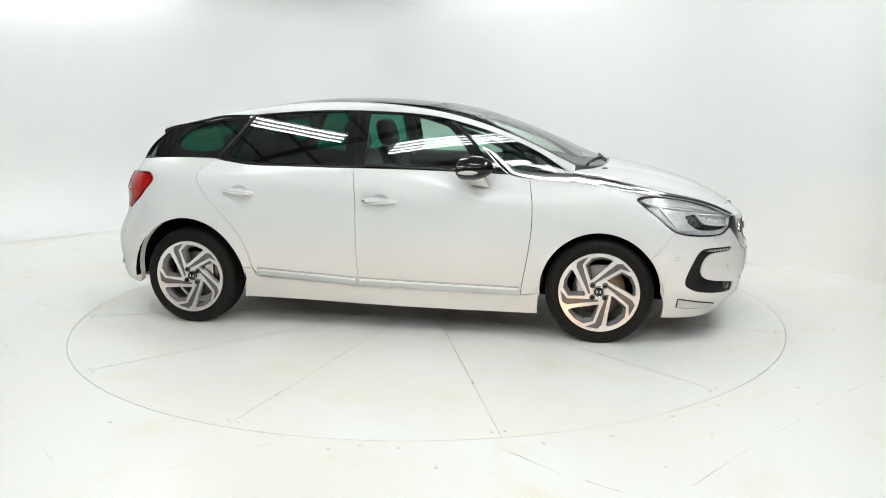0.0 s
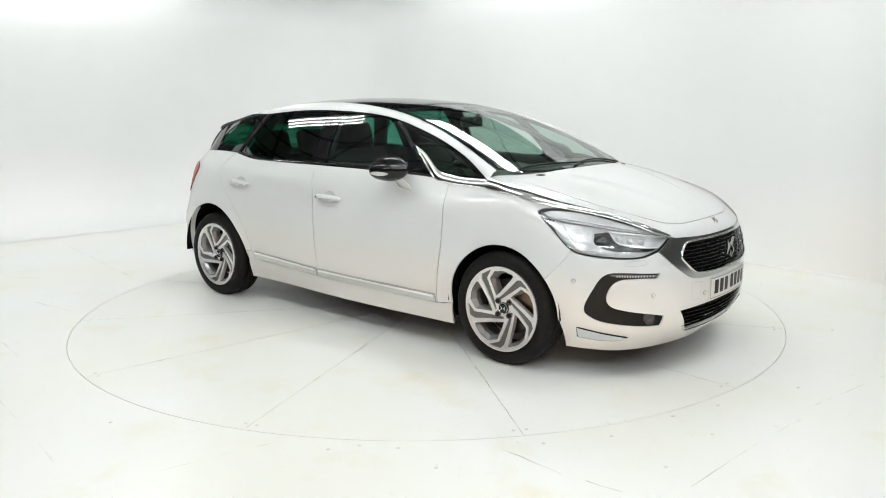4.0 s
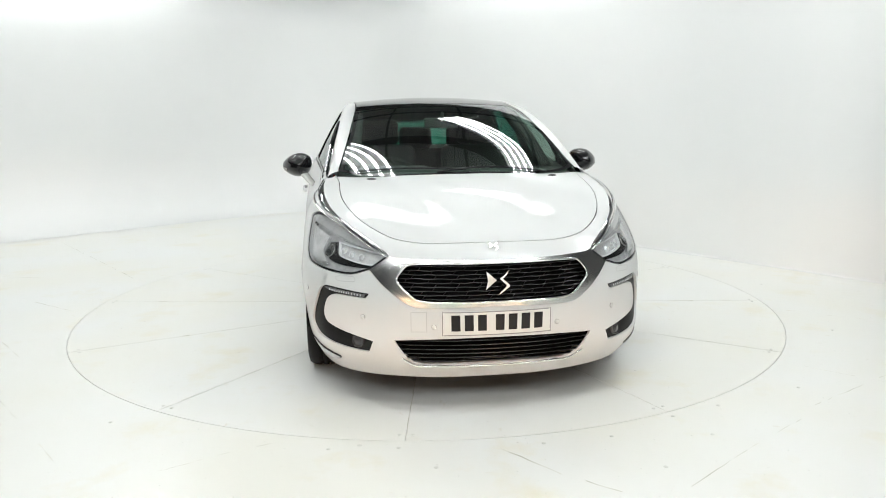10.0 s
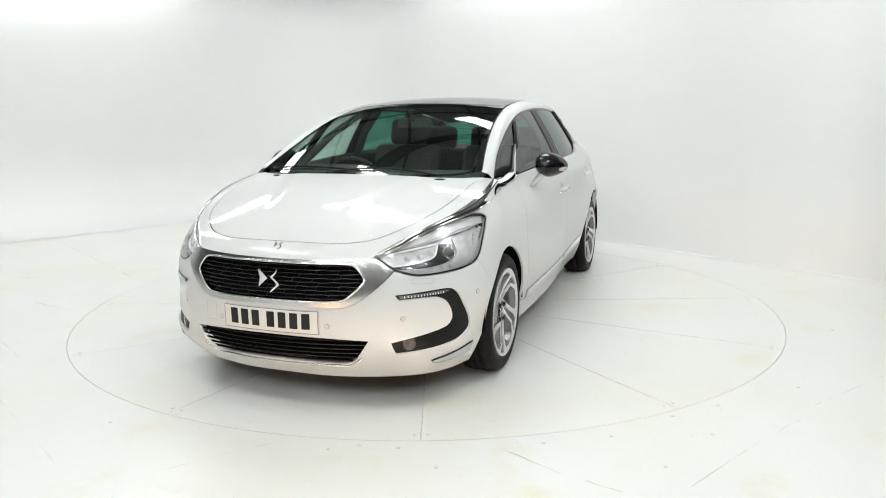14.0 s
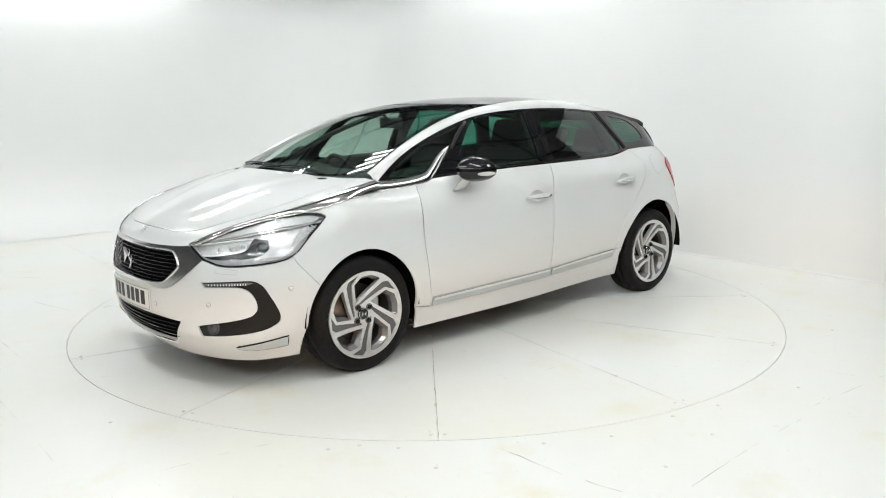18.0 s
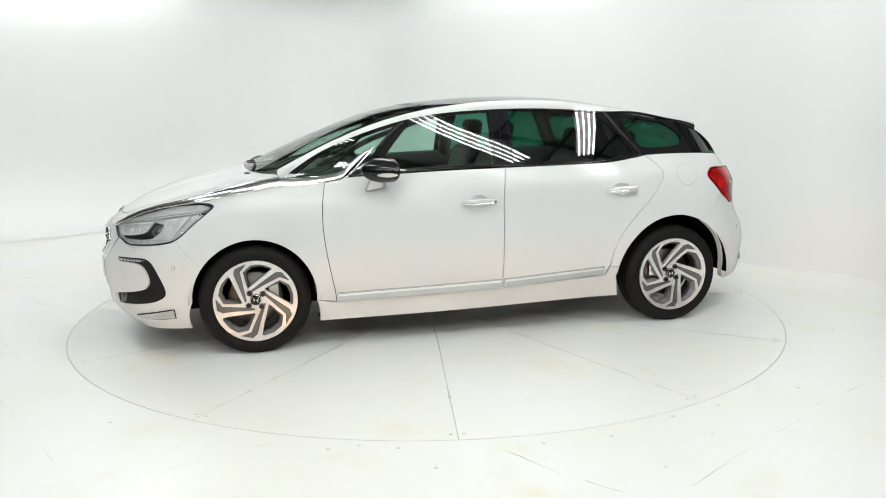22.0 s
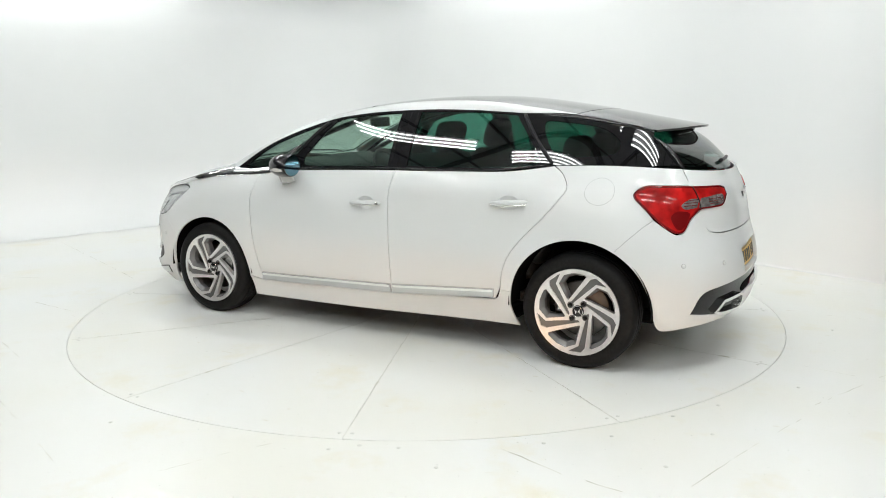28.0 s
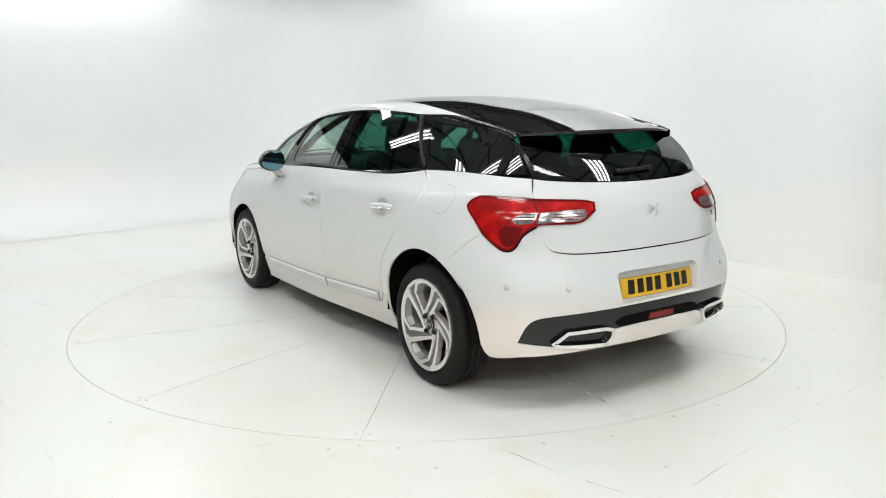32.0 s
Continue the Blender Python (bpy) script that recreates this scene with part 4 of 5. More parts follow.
# ---- details of the body ----
def on_hull(x, z, lift=0.0):
    """A point of the car's left flank, moved out by lift."""
    s = girth(z, x=x)
    e = 1e-3
    p = hull(np.array([s, s + e, s]), np.array([z, z, z + e]))
    n = np.cross(p[2] - p[0], p[1] - p[0])
    n /= np.linalg.norm(n)
    if n[1] * p[0][1] + n[0] * p[0][0] < 0:
        n = -n
    return p[0] + n * lift, n


def pair(name, surf, path, mat, parents, **kw):
    """A panel under each of two mirrored parts."""
    out = []
    for sd, par in zip((1, -1), parents):
        out += panel(name, surf, path, mat, parent=par, sides=(sd,), **kw)
    return out


# door handles in their bowls
def bowl(cx, cz, a, b):
    s0 = girth(cz, x=cx)

    def surf(s, z):
        p = hull(s, z)
        r2 = ((s - s0) / a) ** 2 + ((z - cz) / b) ** 2
        p[..., 1] -= 0.0215 * np.clip(1 - r2, 0, 1)
        return p
    return surf


def handle_bar(cx, cz, rise):
    rows = []
    for k in range(21):
        u = -1 + k / 10
        x = cx + u * .116
        z = cz + u * rise
        base = on_hull(x, z)[0]
        out = .008 + .022 * (1 - u**4)
        h, d = .016 * (1 - abs(u) ** 3.0) ** 0.5 + .002, .008 * (1 - u**6) + .002
        rows.append([(x, base[1] + out + d * math.cos(a), z + h * math.sin(a)) for a in np.linspace(0, 2 * math.pi, 14, endpoint=False)])
    return loft(rows, close_v=True, caps=True)


for (cx, cz), doors, rise in ((HANDLES["front"], doors_f, -.004), (HANDLES["rear"], doors_r, -.010)):
    pair("handle_recess", bowl(cx, cz, .066, .043), oval(cx, cz, .064, .042), PAINT, doors, gap=0, depth=0, step=0.015, fine=0.01)
    v, f = handle_bar(cx, cz, rise)
    for sd, d in zip((1, -1), doors):
        m = [(x, sd * y, z) for x, y, z in v]
        put("door_handle", mesh_of("door_handle", m, f if sd < 0 else [g[::-1] for g in f], PAINT), d, "white handle with a chrome edge")
    w = [(x, y + .0015, cz + (z - cz) * .35 - .010) for x, y, z in v]
    for sd, d in zip((1, -1), doors):
        put("handle_strip", mesh_of("handle_strip", [(x, sd * y, z) for x, y, z in w], f if sd < 0 else [g[::-1] for g in f], CHROME), d)
lock_p = on_hull(-.100, .862, .031)[0]
for sd, d in zip((1, -1), doors_f):
    v, f = lathe([(0, .004), (.007, .004), (.008, .002), (.008, -.01)], 16)
    put("lock_cap", mesh_of("lock_cap", [(x + lock_p[0], sd * (y + lock_p[1]), z + lock_p[2]) for x, y, z in v], f, SATIN), d)

# chrome mouldings along the doors
m_front = [X(.880, .340, 1), X(.35, .352), X(-.160, .363, 1), X(-.163, .308, 1), X(.35, .298), X(.880, .286, 1)]
m_rear = [X(-.174, .364, 1), X(-.5, .382), X(-.866, .404, 1), X(-.862, .352, 1), X(-.5, .327), X(-.176, .309, 1)]
m_edge_f = [X(.874, .336, 1), X(.35, .348), X(-.154, .359, 1), X(-.155, .344, 1), X(.35, .333), X(.874, .321, 1)]
m_edge_r = [X(-.180, .360, 1), X(-.5, .378), X(-.860, .400, 1), X(-.859, .385, 1), X(-.5, .363), X(-.181, .345, 1)]
MOULDING = material("polished_moulding", (0.60, 0.60, 0.60), 0.05, 1.0)
mf = pair("door_moulding", hull, m_front, MOULDING, doors_f, lift=.012, depth=.014, gap=0, label="polished chrome sill moulding")
mr = pair("door_moulding", hull, m_rear, MOULDING, doors_r, lift=.012, depth=.014, gap=0, label="polished chrome sill moulding")

for dd, pth in ((mf, m_edge_f), (mr, m_edge_r)):
    pair("moulding_edge", hull, pth, CHROME, dd, lift=.0135, depth=.002, gap=0)

# fuel flap: a round panel on the car's left flank
fc = (-1.462, .987)
flap = [X(fc[0] + .079 * math.cos(a), fc[1] + .070 * math.sin(a)) for a in np.linspace(0, 2 * math.pi, 28, endpoint=False)]
flap_in = inset(outline(flap, .02), .0016)
v, f, n = sheet(hull, outline(flap, .02), [flap_in], .02, .0008, 0)
put("fuel_flap_joint", mesh_of("fuel_flap_joint", v, f, GREYRING, n), car, "", HOME)
v, f, n = sheet(hull, flap_in, [], .025, .0015, .002)
put("fuel_flap", mesh_of("fuel_flap", v, f, PAINT, n), car, "round white fuel filler flap", HOME)

# parking sensors
SENSORS = [(1.815, .543), (2.139, .463), (2.288, .437), (-1.905, .610), (-2.07, .60)]
for x, z in SENSORS:
    c, nn = on_hull(x, z, .0005)
    q = Vector(nn).to_track_quat("Y", "Z").to_matrix()
    v, f = lathe([(0, .003), (.009, .003), (.0105, .0015), (.0108, -.004)], 20)
    pts = [Vector(c) + q @ Vector(p) for p in v]
    for sd in (1, -1):
        put("parking_sensor", mesh_of("parking_sensor", [(p.x, sd * p.y, p.z) for p in pts], f if sd < 0 else [g[::-1] for g in f], PAINT), car, "", HOME)
    v, f = lathe([(.0108, .0012), (.0122, .0012), (.0122, -.002)], 20)
    pts = [Vector(c) + q @ Vector(p) for p in v]
    for sd in (1, -1):
        put("sensor_ring", mesh_of("sensor_ring", [(p.x, sd * p.y, p.z) for p in pts], f if sd < 0 else [g[::-1] for g in f], GREYRING), car, "", HOME)

FAINT = material("faint_joint", (0.5, 0.5, 0.5), 0.6)
# towing-eye cover beside the front plate, on the car's right
tow = [F(.325, .412, 1), F(.398, .410, 1), F(.398, .505, 1), F(.325, .508, 1)]
v, f, n = sheet(hull, outline(tow, .02), [inset(outline(tow, .02), .003)], .02, .0006, 0, (-1,))
put("tow_cover_joint", mesh_of("tow_cover_joint", v, f, FAINT, n), car, "", HOME)
washer = [X(2.11, .628), X(2.04, .622), X(2.03, .642), X(2.10, .652)]
for sd in (1, -1):
    v, f, n = sheet(hull, outline(washer, .01), [inset(outline(washer, .01), .0025)], .02, .0006, 0, (sd,))
    put("washer_cover_joint", mesh_of("washer_cover_joint", v, f, FAINT, n), car, "", HOME)

# number plates, with bars for the writing
def plate(name, y0, z0, z1, tail, mat, lift):
    G = B if tail else F
    half = [G(.0001, z0), G(.257, z0, 1), G(.257, z1, 1), G(.0001, z1)]
    half[0], half[-1] = (END if tail else 0, z0), (END if tail else 0, z1)
    pl = panel(name, hull, across(half, 1 if tail else None), mat, sides=(1,), lift=lift, gap=0, depth=.008)[0]
    h = z1 - z0
    edge_path = inset(outline(across(half, 1 if tail else None), .02), .001)
    v, f, n = sheet(hull, edge_path, [inset(edge_path, .004)], .02, lift + .0008, 0)
    put("plate_border", mesh_of("plate_border", v, f, GREYRING, n), pl)
    for k in range(7):
        yc = -.194 + .061 * k + (.022 if k > 2 else 0)
        w = .0205
        mid = END if tail else 0.0
        cs = [yc - w, yc + w]
        s = [mid + (girth(z0 + h / 2, y=max(abs(c), .001), tail=tail) - mid) * (1 if c > 0 else -1) for c in cs]
        s.sort()
        path = [(s[0], z0 + h * .20, 1), (s[1], z0 + h * .20, 1), (s[1], z0 + h * .86, 1), (s[0], z0 + h * .86, 1)]
        panel("plate_bar", hull, path, TRIM, parent=pl, sides=(1,), lift=lift + .0012, gap=0, depth=.001)
    return pl


WHITEPLATE = material("white_plate", (0.75, 0.75, 0.72), 0.25)
YELLOWPLATE = material("yellow_plate", (0.72, 0.42, 0.02), 0.3)
plate("number_plate", 0, .397, .512, False, WHITEPLATE, .010)["label"] = "white front number plate"
plate("number_plate", 0, .520, .628, True, YELLOWPLATE, -.022)["label"] = "yellow rear number plate"

# grille bars: rows that step up and down like scales
GRILLEBLACK = material("grille_black", (0.005, 0.005, 0.005), 0.25, 0, 0.4, 0.25)
gr = grille[0]
for k in range(9):
    z = .565 + .0185 * k
    lim = float(np.interp(z, [.56, .60, .64, .68, .72], [.34, .42, .45, .44, .39]))
    pts = []
    for y in np.linspace(-lim, lim, 61):
        zz = z + .0014 * math.cos(math.pi * (y / .052 + k))
        p = hull(np.array([girth(zz, y=max(abs(y), .001))]), np.array([zz]))[0]
        pts.append((p[0] - .012, math.copysign(p[1], y), zz))
    v, f = tube(pts, .0032, 6, 1.0)
    put("grille_bar", mesh_of("grille_bar", v, f, GRILLEBLACK), gr)
for k in range(8):
    z = .574 + .0185 * k
    lim = float(np.interp(z, [.56, .60, .64, .68, .72], [.33, .41, .44, .43, .38]))
    for y in np.arange(-lim + (.052 if k % 2 else .026), lim, .104):
        q = []
        for zz in (z - .012, z + .012):
            p = hull(np.array([girth(zz, y=max(abs(y), .001))]), np.array([zz]))[0]
            q.append((p[0] - .022, math.copysign(p[1], y) + (.012 if zz > z else -.012), zz))
        v, f = tube([q[0], tuple((np.array(q[0]) + np.array(q[1])) / 2), q[1]], .0028, 5)
        put("grille_link", mesh_of("grille_link", v, f, GRILLEBLACK), gr)
rim_path = outline(across(mouth), .02)
rim_pts = [tuple(hull(np.array([s]), np.array([z]))[0] + [.006, 0, 0]) for s, z in rim_path + rim_path[:1]]
v, f = tube(rim_pts, .0055, 8)
put("grille_rim", mesh_of("grille_rim", v, f, CHROME), car, "bright chrome rim of the grille", HOME)
lg = lower_grille[0]
for k in range(6):
    z = .256 + .022 * k
    lim = float(np.interp(z, [.24, .27, .37], [.39, .43, .465]))
    pts = []
    for y in np.linspace(-lim, lim, 31):
        p = hull(np.array([girth(z, y=max(abs(y), .001))]), np.array([z]))[0]
        pts.append((p[0] - .020, math.copysign(p[1], y), z))
    v, f = tube(pts, .010, 6, .45)
    put("grille_bar", mesh_of("grille_bar", v, f, GRILLEBLACK), lg)
lip = []
for y in np.linspace(-.44, .44, 41):
    z = .228 + .05 * max(0, (abs(y) - .36) / .08) ** 1.5
    p = hull(np.array([girth(z, y=max(abs(y), .001))]), np.array([z]))[0]
    lip.append((p[0] + .003, math.copysign(p[1], y), z))
v, f = tube(lip, .006, 8)
put("lower_grille_trim", mesh_of("lower_grille_trim", v, f, CHROME), car, "thin chrome strip", HOME)

# badges as plain shapes: a kite and a hook
def badge(name, surf_pt, size, parent, mat):
    kite = [(-.9, .75), (-.05, -.02), (-.9, -.8), (-.75, 0)]
    hook = [(.95, .85), (.62, .42), (.20, .10), (.75, -.45), (.72, -.62), (.10, -1.25), (.30, -1.18), (1.02, -.60), (.98, -.42), (.45, .08), (.75, .40)]
    for nm, poly in (("kite", kite), ("hook", hook)):
        bm = bmesh.new()
        vs = [bm.verts.new(surf_pt(a * size, b * size, .010)) for a, b in poly]
        lo = [bm.verts.new(surf_pt(a * size, b * size, -.004)) for a, b in poly]
        bm.faces.new(vs)
        for i in range(len(vs)):
            j = (i + 1) % len(vs)
            bm.faces.new((vs[j], vs[i], lo[i], lo[j]))
        bmesh.ops.recalc_face_normals(bm, faces=bm.faces)
        part("badge_" + nm, bm, mat, parent, at=HOME if parent is car else None)


badge("badge", lambda a, b, d: (2.303 + d, a, .655 + b * .95), .058, car, CHROME)
badge("badge", lambda a, b, d: (-2.070 - d - .04 * b, -a, .937 + b), .034, car, CHROME)
badge("badge", lambda a, b, d: (2.205 - b * .7 + d * .7, a, .792 + b * .75 + d * .7), .023, car, CHROME)
for k in range(4):
    path = [(2 * END - q[0], *q[1:]) for q in (B(.530 + .016 * k, .852, 1), B(.541 + .016 * k, .852, 1), B(.541 + .016 * k, .876, 1), B(.530 + .016 * k, .876, 1))]
    panel("model_badge", hull, path, CHROME, sides=(1,), lift=.003, gap=0, depth=.003)

LENSGREY = material("lamp_grey", (0.55, 0.55, 0.56), 0.28, 0.2, 0.3)
# headlights: reflectors behind the lens
LAMPDARK = mottle(material("lamp_housing_grey", (0.75, 0.75, 0.76), 0.25, 0.1), 25, (0.48, 0.48, 0.49), (0.62, 0.62, 0.63), 2)
LAMPSILVER = mottle(material("lamp_silver", (0.6, 0.6, 0.61), 0.22, 0.15), 18, (0.56, 0.56, 0.57), (0.72, 0.72, 0.73), 2)
LAMPWHITE = mottle(material("light_guide", (0.8, 0.8, 0.81), 0.25, 0.1, 0.5), 110, (0.50, 0.51, 0.52), (0.72, 0.72, 0.73), 2)
PROJECTOR = material("projector_lens", (0.012, 0.014, 0.016), 0.05, 0, 1.0)
pair("lamp_housing", hull, headlight, LAMPDARK, lamps, lift=-.032, gap=-.004, depth=0)
pair("lamp_rim", hull, headlight, TRIM, lamps, holes=[[(s, z) for s, z in inset(outline(headlight, .03), .0085)]], lift=-.003, gap=.001, depth=.004)
pair("lamp_wall", hull, headlight, LENSGREY, lamps, holes=[[(s, z) for s, z in inset(outline(headlight, .03), .004)]], lift=-.008, gap=.001, depth=.034)
hl_tri = [X(1.710, .838, 1), X(1.855, .815, 1), X(1.880, .752), X(1.945, .700, 1), X(1.875, .702), X(1.812, .717)]
pair("reflector", hull, hl_tri, LAMPSILVER, lamps, lift=-.014, gap=0, depth=.01)
hl_black = [X(1.872, .795, 1), X(1.925, .803, 1), X(1.945, .790), X(1.985, .745), X(2.043, .724), X(2.140, .708, 1), X(2.118, .696), X(2.014, .700), X(1.940, .716), X(1.893, .748)]
pair("lamp_bezel", hull, hl_black, material("lamp_bezel_dark", (0.022, 0.022, 0.024), 0.25, 0, 0.5), lamps, lift=-.028, gap=0, depth=.02)
hl_frame = [X(1.930, .803, 1), X(1.968, .799), X(2.079, .782), X(2.161, .762, 1), X(2.150, .708, 1), X(2.092, .714), X(2.003, .734), X(1.975, .750)]
pair("led_frame", hull, hl_frame, LAMPCHROME, lamps, holes=[[(s, z) for s, z in inset(outline(hl_frame, .02), .0075)]], lift=-.018, gap=0, depth=.02)
pair("led_tray", hull, hl_frame, LAMPSILVER, lamps, lift=-.030, gap=.004, depth=0)
hl_low = [X(1.625, .852, 1), X(1.680, .814), X(1.785, .728), X(1.847, .695), X(1.925, .686), X(1.942, .694), X(1.873, .708), X(1.819, .724), X(1.740, .794), X(1.708, .838, 1)]
pair("running_light", hull, hl_low, LAMPWHITE, lamps, lift=-.020, gap=0, depth=.015)
hl_top = [X(1.628, .862, 1), X(1.740, .845), X(1.868, .826), X(1.972, .806), X(2.155, .768, 1), X(2.150, .778), X(1.998, .817), X(1.853, .842), X(1.718, .862)]
pair("running_light", hull, hl_top, LAMPWHITE, lamps, lift=-.018, gap=0, depth=.012)
guide = np.array([(1.640, .842), (1.690, .802), (1.740, .760), (1.785, .722), (1.830, .700)])
for sd, lamp in zip((1, -1), lamps):
    for k in range(18):
        u = k / 17 * (len(guide) - 1)
        x, z = guide[min(int(u), 3)] * (1 - (u - min(int(u), 3))) + guide[min(int(u), 3) + 1] * (u - min(int(u), 3))
        a, b = on_hull(x - .004, z - .004, -.016)[0], on_hull(x + .018, z + .012, -.016)[0]
        v, f = tube([a * [1, sd, 1], (a + b) / 2 * [1, sd, 1], b * [1, sd, 1]], .0022, 5)
        put("guide_rib", mesh_of("guide_rib", v, f, LAMPCHROME), lamp)
for sd, lamp in zip((1, -1), lamps):
    for (x, z, r) in ((1.910, .757, .031), (1.985, .767, .015), (2.032, .755, .015), (2.078, .746, .014)):
        c, nn = on_hull(x, z, -.026)
        q = Vector(nn).to_track_quat("Y", "Z").to_matrix()
        v, f = lathe([(0, r * .5), (r * .4, r * .45), (r * .7, r * .3), (r * .92, r * .05), (r * .95, -.004)], 20)
        pts = [Vector(c) + q @ Vector(p) for p in v]
        put("projector", mesh_of("projector", [(p.x, sd * p.y, p.z) for p in pts], f if sd < 0 else [g[::-1] for g in f], PROJECTOR if r > .02 else LENSGREY), lamp)
        v, f = lathe([(r * .95, 0), (r * .98, .004), (r * 1.05, .004), (r * 1.1, 0), (r * 1.1, -.012)], 20)
        pts = [Vector(c) + q @ Vector(p) for p in v]
        put("projector_ring", mesh_of("projector_ring", [(p.x, sd * p.y, p.z) for p in pts], f if sd < 0 else [g[::-1] for g in f], SATIN if r > .02 else LAMPCHROME), lamp)
brow = [X(2.13, .776), X(1.95, .848), X(1.80, .885), X(1.67, .899), X(1.60, .886), X(1.64, .864), X(1.74, .852), X(1.80, .844), X(1.95, .818)]
pair("lamp_brow", hull, brow, LENSGREY, lamps, lift=-.010, gap=0, depth=.012)

FOGLENS = material("fog_lens", (0.07, 0.07, 0.075), 0.15, 0.3, 1.0)
# fog-lamp trims: light strip, lamp, lower chrome blade
pair("light_strip", hull, [X(2.150, .5735, 1), X(2.0, .583), X(1.975, .580), X(2.0, .570), X(2.146, .560, 1)], material("strip_lens", (0.20, 0.20, 0.21), 0.15, 0.4, 1.0), fogs, lift=.002, gap=0, depth=.01)
for sd, fg in zip((1, -1), fogs):
    c, nn = on_hull(2.138, .346, -.006)
    q = Vector(nn).to_track_quat("Y", "Z").to_matrix()
    v, f = lathe([(0, .006), (.018, .004), (.026, 0), (.030, .004), (.033, .002), (.033, -.02)], 24)
    pts = [Vector(c) + q @ Vector(p) for p in v]
    put("fog_lamp", mesh_of("fog_lamp", [(p.x, sd * p.y, p.z) for p in pts], f if sd < 0 else [g[::-1] for g in f], FOGLENS), fg, "small round fog lamp")
for sd, fg in zip((1, -1), fogs):
    for x in np.linspace(2.005, 2.135, 14):
        bm = box(bmesh.new(), (-.0016, -.0015, -.0045), (.0016, .0015, .0045))
        c = on_hull(x, .5735 - (x - 2.0) * .05, .0035)[0]
        bm.transform(Matrix.Translation((c[0], sd * c[1], c[2])))
        part("strip_segment", bm, LAMPCHROME, fg)
blade = [X(2.050, .243), X(1.93, .272), X(1.828, .290, 1), X(1.824, .238, 1), X(1.93, .228), X(2.02, .230)]
panel("blade_frame", hull, blade, TRIM, lift=.003, gap=-.005, depth=.004)
panel("chrome_blade", hull, blade, material("blade_chrome", (0.62, 0.62, 0.62), 0.06, 1.0), lift=.006, gap=0, depth=.008, label="satin chrome bumper blade")

# tail lights: clear band, darker fold, outline
CLEARRED = mottle(material("clear_lens", (0.4, 0.36, 0.35), 0.15, 0.6, 1.0), 30, (0.24, 0.21, 0.205), (0.50, 0.46, 0.45), 2)
DARKRED = material("dark_red_lens", (0.15, 0.004, 0.005), 0.2, 0, 0.5, 0.2)
pair("clear_lens", hull, [X(-1.862, .918), X(-1.89, .944), X(-1.93, .948, 1), X(-1.928, .902, 1), X(-1.88, .897)], CLEARRED, tails, lift=.0085, gap=0, depth=.002, fine=.01)
pair("clear_lens", hull, [X(-1.937, .948, 1), B(.45, .957), B(.405, .953), B(.415, .920), B(.46, .905), X(-1.936, .902, 1)], CLEARRED, tails, lift=.0085, gap=0, depth=.002, fine=.01)
pair("lens_edge", hull, tail, DARKRED, tails, holes=[inset(outline(tail, .02), .013)], lift=.0075, gap=.003, depth=.001, fine=.02)
pair("lens_fold", hull, [X(-1.822, .858), X(-1.85, .888), X(-1.90, .878), X(-1.895, .84), X(-1.875, .795), X(-1.85, .80)], DARKRED, tails, lift=.0078, gap=0, depth=.001, fine=.01)

for sd, lamp in zip((1, -1), tails):
    for z in (.912, .926, .938):
        v, f = tube([on_hull(x, z + .05 * (-1.862 - x), .0105)[0] * [1, sd, 1] for x in np.linspace(-1.872, -1.926, 8)], .0018, 6)
        put("lens_rib", mesh_of("lens_rib", v, f, DARKRED), lamp)
    for z in (.918, .930, .942):
        pts = [hull(np.array([B(y, z)[0]]), np.array([z]))[0] + [-.0105, 0, 0] for y in np.linspace(.565, .43, 8)]
        v, f = tube([p * [1, sd, 1] for p in pts], .0018, 6)
        put("lens_rib", mesh_of("lens_rib", v, f, DARKRED), lamp)
    v, f = tube([on_hull(x, z, .0105)[0] * [1, sd, 1] for x, z in ((-1.890, 1.010), (-1.912, .975), (-1.932, .935), (-1.944, .892))], .0028, 6)
    put("lamp_joint", mesh_of("lamp_joint", v, f, GAP), lamp)

# exhausts, reflector and lower lip of the tail
pipe = [B(.628, .345, 1), B(.56, .400, 1), B(.37, .405), B(.318, .392, 1), B(.326, .345), B(.36, .312, 1), B(.59, .322)]
pipes = panel("exhaust_trim", hull, pipe, CHROME, holes=[inset(outline(pipe, .02), .017)], lift=.014, gap=0, depth=.07, fine=.015, label="chrome tail pipe trim")
pair("pipe_mouth", hull, pipe, LINER, pipes, lift=-.03, gap=.012, depth=0)
refl = [(END, .402), B(.09, .402, 1), B(.085, .432, 1), (END, .434)]
panel("rear_reflector", hull, across(refl, 1), DARKRED, sides=(1,), lift=-.006, gap=0, depth=.004)
slot = [(END, .396), B(.27, .390, 1), B(.30, .412), B(.25, .438), (END, .445)]
panel("diffuser_slot", hull, across(slot, 1), LINER, sides=(1,), lift=-.0095, gap=0, depth=.001)

# chrome kick from the bonnet strip up beside the mirror
kick_low = [(1.20, .988), (1.08, .990), (.955, .998), (.87, 1.006), (.80, 1.026), (.72, 1.095), (.665, 1.150), (.615, 1.195)]
kick_top = [(1.20, 1.032), (1.08, 1.033), (.96, 1.038), (.90, 1.046), (.84, 1.056), (.757, 1.116), (.693, 1.166), (.62, 1.202)]


def side_point(x, z):
    """The flank above the sill line, the hull below it."""
    zs = float(SILL_Z(x))
    return flank(x, z) if z > zs else on_hull(x, z)[0]


def smooth_line(pts, n):
    a = np.array(pts, float)
    t = np.concatenate([[0], np.cumsum(np.hypot(*np.diff(a, axis=0).T))])
    return Spline(t, a)(np.linspace(0, t[-1], n))


